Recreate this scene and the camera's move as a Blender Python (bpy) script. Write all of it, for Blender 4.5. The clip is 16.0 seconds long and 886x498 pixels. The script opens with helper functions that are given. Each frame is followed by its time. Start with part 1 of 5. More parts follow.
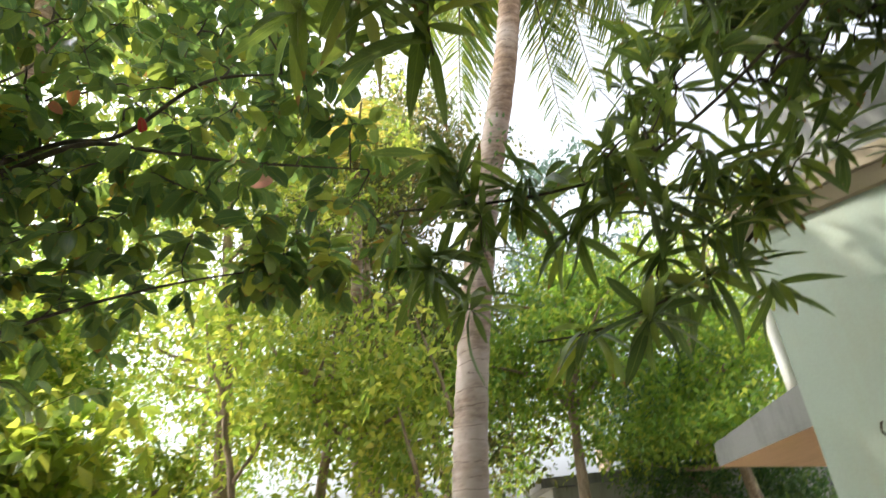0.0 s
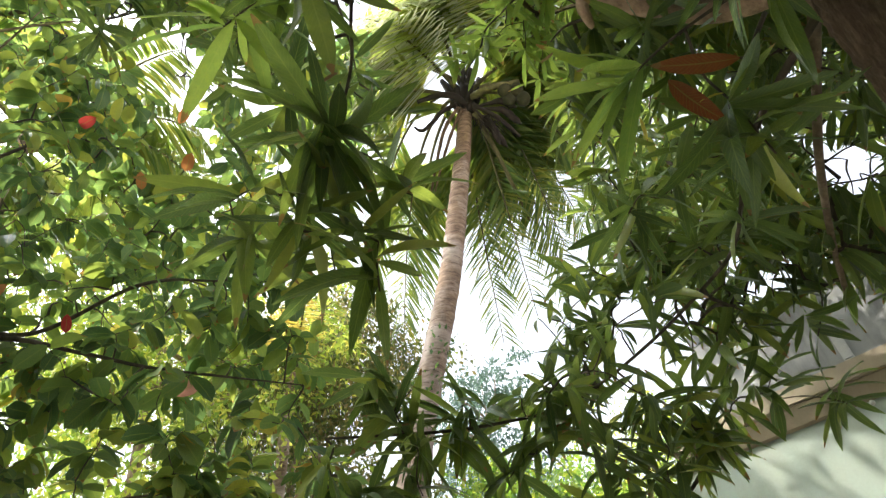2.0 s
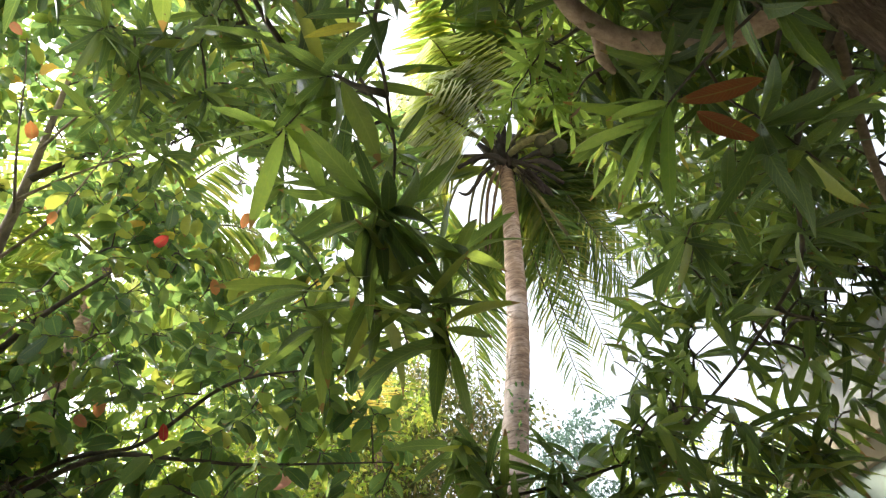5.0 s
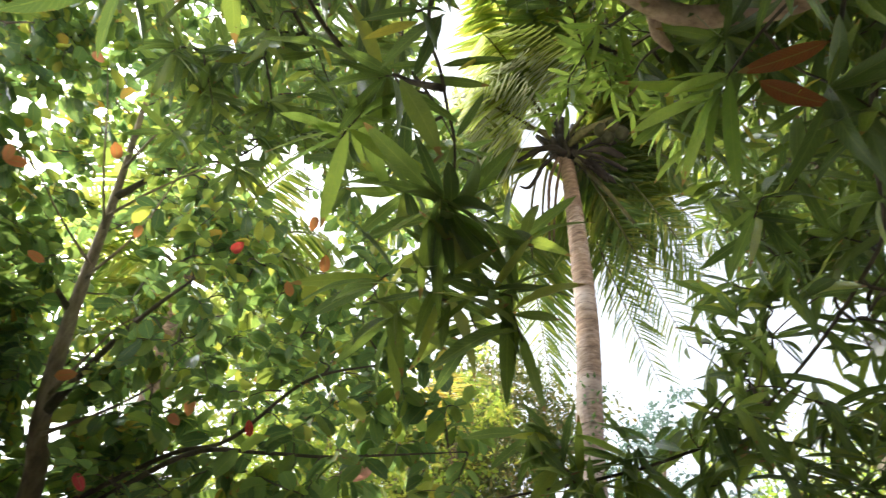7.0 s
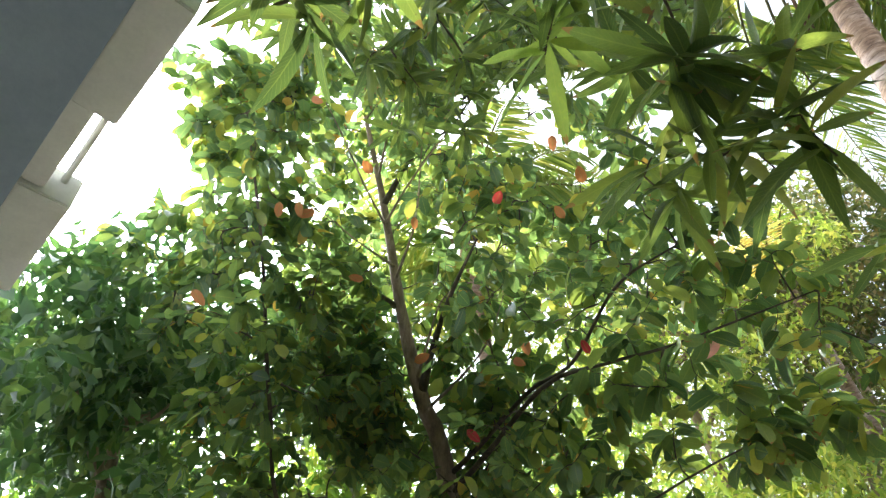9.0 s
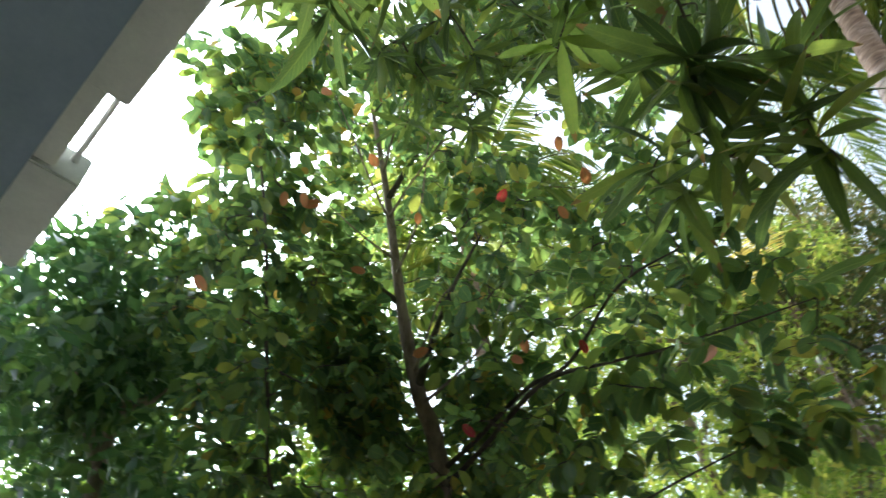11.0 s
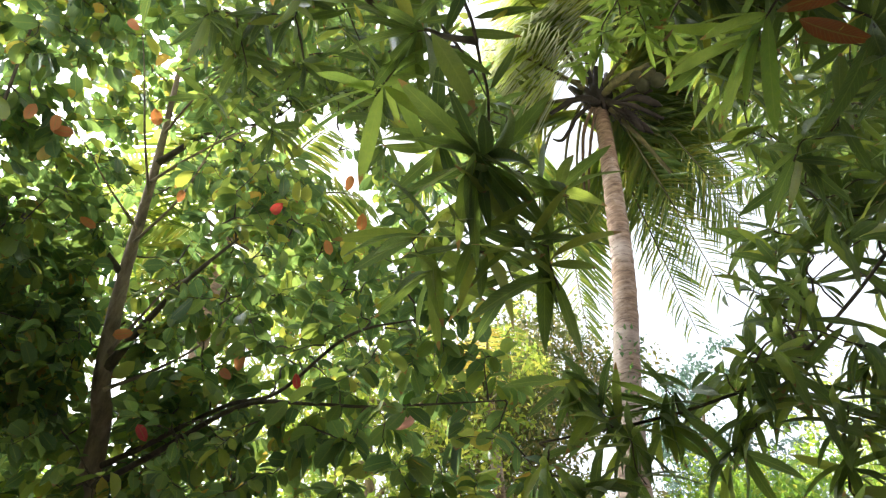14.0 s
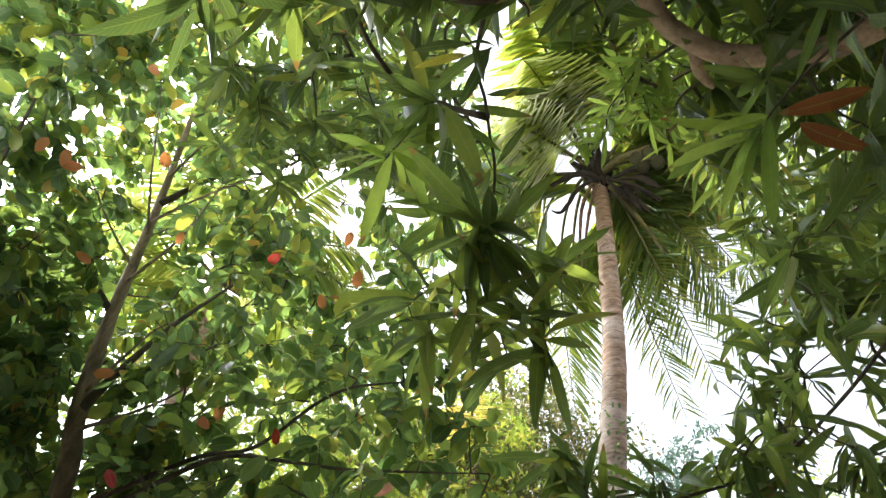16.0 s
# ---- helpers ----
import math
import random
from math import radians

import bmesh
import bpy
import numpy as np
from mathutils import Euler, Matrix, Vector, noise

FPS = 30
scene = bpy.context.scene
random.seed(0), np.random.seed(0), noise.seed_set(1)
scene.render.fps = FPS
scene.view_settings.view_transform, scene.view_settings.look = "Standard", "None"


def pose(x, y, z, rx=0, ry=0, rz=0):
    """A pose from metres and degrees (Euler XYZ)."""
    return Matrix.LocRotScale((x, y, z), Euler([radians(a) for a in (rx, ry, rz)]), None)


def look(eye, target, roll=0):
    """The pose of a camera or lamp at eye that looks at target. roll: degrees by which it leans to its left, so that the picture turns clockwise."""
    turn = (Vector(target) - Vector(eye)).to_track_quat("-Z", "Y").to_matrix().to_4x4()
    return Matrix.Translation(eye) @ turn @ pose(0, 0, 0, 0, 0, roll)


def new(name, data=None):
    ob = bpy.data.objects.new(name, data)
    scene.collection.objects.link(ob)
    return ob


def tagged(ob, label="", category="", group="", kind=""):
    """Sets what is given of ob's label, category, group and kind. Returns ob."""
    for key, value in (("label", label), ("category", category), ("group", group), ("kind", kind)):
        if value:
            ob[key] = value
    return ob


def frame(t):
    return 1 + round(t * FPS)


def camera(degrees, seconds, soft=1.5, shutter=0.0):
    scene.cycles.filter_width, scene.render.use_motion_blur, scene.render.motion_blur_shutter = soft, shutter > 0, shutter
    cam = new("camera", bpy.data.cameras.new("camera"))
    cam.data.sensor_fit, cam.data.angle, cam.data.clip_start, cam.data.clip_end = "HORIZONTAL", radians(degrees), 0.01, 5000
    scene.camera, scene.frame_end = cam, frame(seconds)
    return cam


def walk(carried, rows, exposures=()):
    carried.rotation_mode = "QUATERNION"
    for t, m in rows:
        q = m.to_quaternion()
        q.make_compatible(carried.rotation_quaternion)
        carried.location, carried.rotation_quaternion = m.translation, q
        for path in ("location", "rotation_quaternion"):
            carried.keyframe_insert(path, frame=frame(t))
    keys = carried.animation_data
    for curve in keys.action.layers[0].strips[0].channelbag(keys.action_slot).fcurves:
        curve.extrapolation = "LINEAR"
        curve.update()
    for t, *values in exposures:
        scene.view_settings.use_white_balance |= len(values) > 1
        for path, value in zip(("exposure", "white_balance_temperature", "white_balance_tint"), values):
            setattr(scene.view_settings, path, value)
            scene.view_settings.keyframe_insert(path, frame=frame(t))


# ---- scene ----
cam = camera(71.0, 16.0, soft=1.25, shutter=0.3)
ROWS = [
    (0.0, 0.000, 0.000, 1.550, 116.00, 6.00, -0.00),
    (0.5, 0.011, 0.016, 1.601, 121.63, 4.59, -4.87),
    (1.0, 0.013, -0.003, 1.643, 126.85, 5.38, -4.76),
    (1.5, 0.010, -0.003, 1.650, 131.36, 5.31, -6.26),
    (2.0, 0.008, -0.009, 1.654, 133.64, 6.19, -6.43),
    (2.5, 0.010, -0.022, 1.645, 136.36, 6.77, -3.87),
    (3.0, 0.010, -0.034, 1.639, 137.92, 7.95, -2.72),
    (3.5, 0.017, -0.038, 1.630, 139.57, 8.87, -1.80),
    (4.0, 0.015, -0.050, 1.617, 140.61, 8.26, 0.93),
    (4.5, 0.006, -0.049, 1.611, 140.90, 8.04, 3.43),
    (4.7, -0.005, -0.056, 1.615, 140.63, 8.40, 3.70),
    (6.8, -0.002, -0.058, 1.594, 140.94, 6.95, 8.12),
    (7.0, -0.012, -0.062, 1.570, 141.24, 5.80, 10.04),
    (7.5, -0.030, -0.086, 1.574, 139.88, 5.00, 21.29),
    (8.0, -0.033, -0.090, 1.565, 138.88, 5.58, 32.62),
    (8.5, -0.026, -0.098, 1.576, 137.80, 6.25, 40.02),
    (8.7, -0.027, -0.100, 1.576, 136.85, 5.95, 44.12),
    (10.8, -0.043, -0.110, 1.534, 136.84, 3.61, 47.37),
    (11.0, -0.046, -0.112, 1.542, 136.40, 3.66, 43.61),
    (11.5, -0.052, -0.106, 1.541, 136.06, 3.63, 31.81),
    (12.0, -0.042, -0.103, 1.557, 138.12, 3.06, 19.55),
    (12.5, -0.034, -0.093, 1.571, 140.30, 2.92, 11.33),
    (13.0, -0.022, -0.092, 1.566, 141.62, 3.51, 9.02),
    (13.5, -0.018, -0.086, 1.542, 139.77, 4.24, 11.36),
    (14.0, -0.021, -0.080, 1.534, 137.61, 4.46, 13.27),
    (14.5, -0.018, -0.101, 1.521, 144.31, 3.22, 14.14),
    (15.0, -0.022, -0.109, 1.550, 146.87, 2.99, 8.53),
    (15.5, -0.025, -0.100, 1.552, 145.41, 2.05, 7.34),
    (16.0, -0.031, -0.101, 1.540, 142.96, 2.00, 9.35),
]
walk(cam, [(t, pose(x, y, z, rx, ry, rz)) for t, x, y, z, rx, ry, rz in ROWS], exposures=[(0.0, 1.15, 6200, 10), (0.7, 1.18, 6150, 10), (1.5, 1.17, 6100, 10), (7.0, 1.17, 6100, 10), (8.0, 1.28, 6050, 11), (8.7, 1.34, 5800, 10), (10.8, 0.60, 5300, 6), (11.2, 0.72, 5500, 7), (11.9, 1.10, 6050, 10), (16.0, 1.21, 6050, 10)])

# ---- daylight ----
SUN_AZ, SUN_EL = radians(177), radians(46)      # plan angle from +x, height
world = bpy.data.worlds.new("sky")
scene.world = world
world.use_nodes = True
wn = world.node_tree.nodes
sky = wn.new("ShaderNodeTexSky")
sky.sky_type, sky.sun_disc = "NISHITA", False
sky.sun_elevation, sky.sun_rotation = SUN_EL, radians(90) - SUN_AZ
sky.air_density, sky.dust_density, sky.ozone_density = 1.0, 8.0, 1.0
wn["Background"].inputs["Strength"].default_value = 0.15
haze = wn.new("ShaderNodeHueSaturation")        # humid white haze
haze.inputs["Saturation"].default_value, haze.inputs["Value"].default_value = 0.22, 2.0
world.node_tree.links.new(sky.outputs[0], haze.inputs["Color"])
world.node_tree.links.new(haze.outputs[0], wn["Background"].inputs["Color"])
sun_data = bpy.data.lights.new("sun", "SUN")
sun_data.energy, sun_data.angle, sun_data.color = 3.5, radians(0.6), (1.0, 0.93, 0.8)
sun = new("sun", sun_data)
sun_dir = Vector((math.cos(SUN_EL) * math.cos(SUN_AZ), math.cos(SUN_EL) * math.sin(SUN_AZ), math.sin(SUN_EL)))
sun.matrix_world = look(sun_dir * 40, (0, 0, 0))


# ---- materials ----
def nodes_of(name):
    m = bpy.data.materials.new(name)
    m.use_nodes = True
    nt = m.node_tree
    return m, nt, nt.nodes, nt.nodes["Principled BSDF"]


def ramp(nt, fac, stops):
    r = nt.nodes.new("ShaderNodeValToRGB")
    els = r.color_ramp.elements
    while len(els) < len(stops):
        els.new(0.5)
    for e, (p, c) in zip(els, stops):
        e.position, e.color = p, (*c, 1)
    nt.links.new(fac, r.inputs["Fac"])
    return r.outputs["Color"]


def math_node(nt, op, a, b=None):
    n = nt.nodes.new("ShaderNodeMath")
    n.operation = op
    for i, v in enumerate((a, b)):
        if v is None:
            continue
        if isinstance(v, (int, float)):
            n.inputs[i].default_value = v
        else:
            nt.links.new(v, n.inputs[i])
    return n.outputs[0]


def noise_node(nt, scale, detail=4, rough=0.6, coords="Object", stretch=(1, 1, 1)):
    tc = nt.nodes.new("ShaderNodeTexCoord")
    mp = nt.nodes.new("ShaderNodeMapping")
    mp.inputs["Scale"].default_value = stretch
    n = nt.nodes.new("ShaderNodeTexNoise")
    n.inputs["Scale"].default_value, n.inputs["Detail"].default_value, n.inputs["Roughness"].default_value = scale, detail, rough
    nt.links.new(tc.outputs[coords], mp.inputs["Vector"])
    nt.links.new(mp.outputs[0], n.inputs["Vector"])
    return n.outputs["Fac"]


def mix_color(nt, fac, a, b, mode="MIX"):
    n = nt.nodes.new("ShaderNodeMix")
    n.data_type, n.blend_type = "RGBA", mode
    for sock, v in ((n.inputs["Factor"], fac), (n.inputs["A"], a), (n.inputs["B"], b)):
        if isinstance(v, (int, float)):
            sock.default_value = v
        elif isinstance(v, tuple):
            sock.default_value = (*v, 1)
        else:
            nt.links.new(v, sock)
    return n.outputs["Result"]


def bump(nt, bsdf, height, strength, distance=0.01):
    b = nt.nodes.new("ShaderNodeBump")
    b.inputs["Strength"].default_value, b.inputs["Distance"].default_value = strength, distance
    nt.links.new(height, b.inputs["Height"])
    nt.links.new(b.outputs[0], bsdf.inputs["Normal"])


def leaf_material(name, stops, through_stops, rough=0.38, share=0.45, veins=True, glow=0.75):
    """A leaf: glossy skin over a body that lets light through, with a pale midrib and side veins."""
    m, nt, nd, bsdf = nodes_of(name)
    geo, info = nd.new("ShaderNodeNewGeometry"), nd.new("ShaderNodeObjectInfo")
    rnd = math_node(nt, "FRACT", math_node(nt, "ADD", geo.outputs["Random Per Island"], info.outputs["Random"]))
    col, thru = ramp(nt, rnd, stops), ramp(nt, rnd, through_stops)
    blotch = noise_node(nt, 14.0, 5, 0.65)
    spots = ramp(nt, blotch, [(0.0, (0.75, 0.8, 0.7)), (0.5, (1, 1, 1)), (0.68, (1.15, 1.1, 0.9))])
    col, thru = mix_color(nt, 1.0, col, spots, "MULTIPLY"), mix_color(nt, 1.0, thru, spots, "MULTIPLY")
    grit = noise_node(nt, 55.0, 3, 0.7)
    speck = ramp(nt, grit, [(0.70, (0, 0, 0)), (0.74, (1, 1, 1))])
    col, thru = mix_color(nt, speck, col, (0.09, 0.06, 0.03)), mix_color(nt, speck, thru, (0.12, 0.08, 0.03))
    if veins:
        uv = nd.new("ShaderNodeUVMap")
        sep = nd.new("ShaderNodeSeparateXYZ")
        nt.links.new(uv.outputs[0], sep.inputs[0])
        off = math_node(nt, "ABSOLUTE", math_node(nt, "SUBTRACT", sep.outputs[0], 0.5))
        rib = math_node(nt, "LESS_THAN", off, 0.035)
        slant = math_node(nt, "FRACT", math_node(nt, "SUBTRACT", math_node(nt, "MULTIPLY", sep.outputs[1], 17.0), math_node(nt, "MULTIPLY", off, 5.0)))
        side = math_node(nt, "MULTIPLY", math_node(nt, "LESS_THAN", slant, 0.14), 0.3)
        line = math_node(nt, "MAXIMUM", math_node(nt, "MULTIPLY", rib, 0.5), side)
        col = mix_color(nt, line, col, (0.22, 0.27, 0.07))
        thru = mix_color(nt, math_node(nt, "MULTIPLY", line, 0.6), thru, (0.45, 0.5, 0.1))
        reach = math_node(nt, "ADD", sep.outputs[1], math_node(nt, "MULTIPLY", blotch, 0.3))
        burnt = math_node(nt, "MULTIPLY", math_node(nt, "GREATER_THAN", reach, 1.06), math_node(nt, "GREATER_THAN", rnd, 0.6))
        edge = math_node(nt, "MULTIPLY", math_node(nt, "GREATER_THAN", math_node(nt, "ADD", off, math_node(nt, "MULTIPLY", grit, 0.4)), 0.7), math_node(nt, "LESS_THAN", rnd, 0.35))
        worn = math_node(nt, "MAXIMUM", burnt, math_node(nt, "MULTIPLY", edge, 0.6))
        col = mix_color(nt, worn, col, (0.2, 0.12, 0.05))
        thru = mix_color(nt, worn, thru, (0.4, 0.24, 0.06))
        bump(nt, bsdf, math_node(nt, "ADD", line, math_node(nt, "MULTIPLY", blotch, 2.0)), 0.35, 0.004)
    nt.links.new(col, bsdf.inputs["Base Color"])
    bsdf.inputs["Roughness"].default_value = rough
    bsdf.inputs["Specular IOR Level"].default_value = 0.5
    tr = nd.new("ShaderNodeBsdfTranslucent")
    thru = mix_color(nt, 1.0, thru, (glow, glow, glow), "MULTIPLY")
    nt.links.new(thru, tr.inputs["Color"])
    mix = nd.new("ShaderNodeMixShader")
    mix.inputs[0].default_value = share
    nt.links.new(bsdf.outputs[0], mix.inputs[1])
    nt.links.new(tr.outputs[0], mix.inputs[2])
    nt.links.new(mix.outputs[0], nd["Material Output"].inputs["Surface"])
    return m


def bark_material(name, dark, mid, pale, scale=9.0, stretch=(1, 1, 0.25), pale_patch=None, deep=0.02):
    m, nt, nd, bsdf = nodes_of(name)
    n1 = noise_node(nt, scale, 8, 0.7, stretch=stretch)
    col = ramp(nt, n1, [(0.3, dark), (0.5, mid), (0.72, pale)])
    n2 = noise_node(nt, 2.3, 5, 0.6)
    if pale_patch:
        # pale patches that spread wider lower down
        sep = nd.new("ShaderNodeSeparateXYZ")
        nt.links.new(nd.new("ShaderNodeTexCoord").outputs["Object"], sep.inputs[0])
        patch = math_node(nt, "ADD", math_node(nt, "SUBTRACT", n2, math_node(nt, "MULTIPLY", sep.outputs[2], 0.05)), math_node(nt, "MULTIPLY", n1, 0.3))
        col = mix_color(nt, math_node(nt, "MULTIPLY", ramp(nt, patch, [(0.3, (0, 0, 0)), (0.58, (1, 1, 1))]), 0.85), col, pale_patch)
    nt.links.new(col, bsdf.inputs["Base Color"])
    bsdf.inputs["Roughness"].default_value = 0.9
    bump(nt, bsdf, n1, 0.9, deep)
    return m


def plaster_material(name, base, stain, amount=0.5, rough=0.85, streak=True):
    m, nt, nd, bsdf = nodes_of(name)
    big = noise_node(nt, 1.3, 6, 0.65)
    run = noise_node(nt, 4.0, 6, 0.7, stretch=(1.6, 1.6, 0.16) if streak else (1, 1, 1))
    fine = noise_node(nt, 60.0, 4, 0.6)
    mask = math_node(nt, "MULTIPLY", ramp(nt, math_node(nt, "ADD", math_node(nt, "MULTIPLY", big, 0.5), math_node(nt, "MULTIPLY", run, 0.5)), [(0.46, (0, 0, 0)), (0.62, (1, 1, 1))]), amount)
    col = mix_color(nt, mask, base, stain)
    col = mix_color(nt, 0.25, col, ramp(nt, fine, [(0.3, tuple(c * 0.75 for c in base)), (0.7, base)]))
    nt.links.new(col, bsdf.inputs["Base Color"])
    bsdf.inputs["Roughness"].default_value = rough
    bump(nt, bsdf, fine, 0.25, 0.004)
    return m


MANGO = leaf_material("mango leaf", [(0.0, (0.032, 0.06, 0.026)), (0.6, (0.06, 0.1, 0.038)), (0.93, (0.09, 0.135, 0.042)), (1.0, (0.15, 0.19, 0.055))],
                      [(0.0, (0.14, 0.22, 0.05)), (0.6, (0.27, 0.38, 0.065)), (0.93, (0.44, 0.53, 0.075)), (1.0, (0.6, 0.6, 0.08))], rough=0.3, share=0.4, glow=1.0)
MANGO_YOUNG = leaf_material("young mango leaf", [(0.0, (0.07, 0.14, 0.04)), (1.0, (0.12, 0.19, 0.05))],
                            [(0.0, (0.28, 0.42, 0.07)), (1.0, (0.5, 0.62, 0.1))], rough=0.42, share=0.55, glow=1.0)
RUST = leaf_material("rust leaf", [(0.0, (0.15, 0.045, 0.02)), (1.0, (0.21, 0.07, 0.028))], [(0.0, (0.34, 0.08, 0.02)), (1.0, (0.42, 0.13, 0.03))], rough=0.6, share=0.45)
BROAD = leaf_material("broad leaf", [(0.0, (0.034, 0.065, 0.04)), (0.35, (0.06, 0.108, 0.056)), (0.8, (0.09, 0.15, 0.055)), (0.97, (0.16, 0.21, 0.065)), (1.0, (0.3, 0.22, 0.06))],
                      [(0.0, (0.14, 0.25, 0.08)), (0.5, (0.26, 0.39, 0.095)), (0.88, (0.42, 0.52, 0.085)), (0.98, (0.66, 0.64, 0.09)), (1.0, (0.8, 0.46, 0.08))], rough=0.27, share=0.5, glow=1.0)
FADED = leaf_material("faded mango leaf", [(0.0, (0.4, 0.36, 0.05)), (1.0, (0.5, 0.42, 0.06))], [(0.0, (0.75, 0.68, 0.08)), (1.0, (0.8, 0.7, 0.1))], rough=0.5, share=0.5)
BROWN = leaf_material("dead mango leaf", [(0.0, (0.2, 0.12, 0.07)), (1.0, (0.3, 0.19, 0.12))], [(0.0, (0.3, 0.17, 0.08)), (1.0, (0.35, 0.2, 0.1))], rough=0.7, share=0.3)
PALE = leaf_material("bleached mango leaf", [(0.0, (0.3, 0.36, 0.3)), (1.0, (0.4, 0.45, 0.38))], [(0.0, (0.3, 0.4, 0.3)), (1.0, (0.4, 0.5, 0.35))], rough=0.35, share=0.3)
OLD_ORANGE = leaf_material("orange leaf", [(0.0, (0.45, 0.14, 0.06)), (0.6, (0.5, 0.2, 0.07)), (1.0, (0.42, 0.1, 0.08))], [(0.0, (0.8, 0.3, 0.08)), (1.0, (0.85, 0.35, 0.15))], rough=0.55, share=0.4)
OLD_RED = leaf_material("red leaf", [(0.0, (0.45, 0.03, 0.05)), (1.0, (0.5, 0.06, 0.05))], [(0.0, (0.8, 0.06, 0.06)), (1.0, (0.8, 0.1, 0.08))], rough=0.5, share=0.4)
SALMON = leaf_material("salmon leaf", [(0.0, (0.55, 0.24, 0.19)), (1.0, (0.6, 0.28, 0.22))], [(0.0, (0.85, 0.4, 0.32)), (1.0, (0.85, 0.42, 0.34))], rough=0.5, share=0.4)
FAR_LEAF = leaf_material("far leaf", [(0.0, (0.05, 0.11, 0.03)), (0.6, (0.09, 0.17, 0.035)), (1.0, (0.18, 0.24, 0.04))],
                         [(0.0, (0.2, 0.36, 0.04)), (0.7, (0.36, 0.5, 0.05)), (1.0, (0.6, 0.6, 0.07))], rough=0.5, share=0.6, veins=False, glow=1.0)
# yellow-green leaf, brightened so that sunlight on far trees is in its colour
FAR_YELLOW = leaf_material("sunlit-tone leaf", [(0.0, (0.1, 0.175, 0.03)), (0.5, (0.19, 0.265, 0.043)), (0.85, (0.3, 0.335, 0.058)), (1.0, (0.4, 0.37, 0.08))],
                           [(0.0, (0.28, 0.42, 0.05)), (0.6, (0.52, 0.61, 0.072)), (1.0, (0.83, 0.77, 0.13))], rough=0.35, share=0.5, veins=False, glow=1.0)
FAR_OLIVE = leaf_material("olive leaf", [(0.0, (0.05, 0.07, 0.026)), (0.6, (0.09, 0.1, 0.036)), (1.0, (0.17, 0.13, 0.055))],
                          [(0.0, (0.12, 0.18, 0.035)), (0.6, (0.22, 0.235, 0.045)), (1.0, (0.4, 0.31, 0.09))], rough=0.45, share=0.5, veins=False, glow=0.9)
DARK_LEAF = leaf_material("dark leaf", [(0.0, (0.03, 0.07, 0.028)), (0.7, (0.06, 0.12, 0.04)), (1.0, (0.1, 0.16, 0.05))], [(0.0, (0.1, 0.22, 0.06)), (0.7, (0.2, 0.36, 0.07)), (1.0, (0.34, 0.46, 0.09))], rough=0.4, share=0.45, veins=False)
# distance haze is put into this leaf colour as a grey blue
HAZED_LEAF = leaf_material("haze-blued leaf", [(0.0, (0.05, 0.09, 0.075)), (1.0, (0.1, 0.15, 0.12))], [(0.0, (0.1, 0.18, 0.13)), (1.0, (0.2, 0.3, 0.2))], rough=0.6, share=0.35, veins=False)
FROND = leaf_material("palm leaflet", [(0.0, (0.05, 0.1, 0.03)), (0.7, (0.09, 0.15, 0.04)), (1.0, (0.16, 0.2, 0.05))],
                      [(0.0, (0.24, 0.36, 0.05)), (0.7, (0.42, 0.5, 0.06)), (1.0, (0.66, 0.6, 0.09))], rough=0.35, share=0.45, veins=False, glow=0.82)
FROND_YOUNG = leaf_material("young palm leaflet", [(0.0, (0.2, 0.26, 0.06)), (0.6, (0.3, 0.36, 0.11)), (1.0, (0.44, 0.46, 0.2))],
                            [(0.0, (0.46, 0.56, 0.1)), (1.0, (0.72, 0.76, 0.26))], rough=0.4, share=0.62, veins=False, glow=1.0)
FROND_GREY = leaf_material("greyed palm leaflet", [(0.0, (0.36, 0.37, 0.27)), (0.6, (0.46, 0.47, 0.37)), (1.0, (0.54, 0.54, 0.46))],
                           [(0.0, (0.5, 0.55, 0.34)), (1.0, (0.7, 0.72, 0.54))], rough=0.45, share=0.5, veins=False, glow=1.0)
FROND_YELLOW = leaf_material("yellow palm leaflet", [(0.0, (0.45, 0.33, 0.05)), (1.0, (0.5, 0.4, 0.1))], [(0.0, (0.85, 0.65, 0.1)), (1.0, (0.9, 0.75, 0.2))], rough=0.45, share=0.5, veins=False)
MANGO_BARK = bark_material("mango bark", (0.035, 0.024, 0.017), (0.14, 0.092, 0.063), (0.34, 0.225, 0.155), 38.0, (1, 1, 0.14), deep=0.05)
LIMB_BARK = bark_material("mango limb bark", (0.18, 0.115, 0.08), (0.42, 0.29, 0.2), (0.6, 0.45, 0.33), 22.0, deep=0.008)
GREY_BARK = bark_material("grey bark", (0.09, 0.065, 0.042), (0.24, 0.175, 0.12), (0.45, 0.35, 0.25), 13.0, deep=0.01)
TWIG_BARK = bark_material("twig bark", (0.03, 0.025, 0.018), (0.07, 0.055, 0.035), (0.14, 0.11, 0.07), 20.0, deep=0.003)
PALM_BARK = bark_material("palm bark", (0.07, 0.043, 0.028), (0.2, 0.13, 0.086), (0.37, 0.265, 0.19), 7.0, (1, 1, 3.5), pale_patch=(0.42, 0.35, 0.31), deep=0.012)
RACHIS = bark_material("palm rib", (0.05, 0.045, 0.02), (0.1, 0.09, 0.035), (0.2, 0.17, 0.07), 8.0, deep=0.003)
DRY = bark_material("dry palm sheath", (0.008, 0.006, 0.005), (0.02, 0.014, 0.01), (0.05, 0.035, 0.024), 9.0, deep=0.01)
HUSK = bark_material("dry palm stalk", (0.06, 0.038, 0.024), (0.13, 0.082, 0.05), (0.22, 0.15, 0.1), 12.0, deep=0.006)
SCAR = bark_material("palm leaf scar", (0.05, 0.035, 0.026), (0.12, 0.083, 0.06), (0.22, 0.16, 0.12), 16.0, (1, 1, 2), deep=0.008)
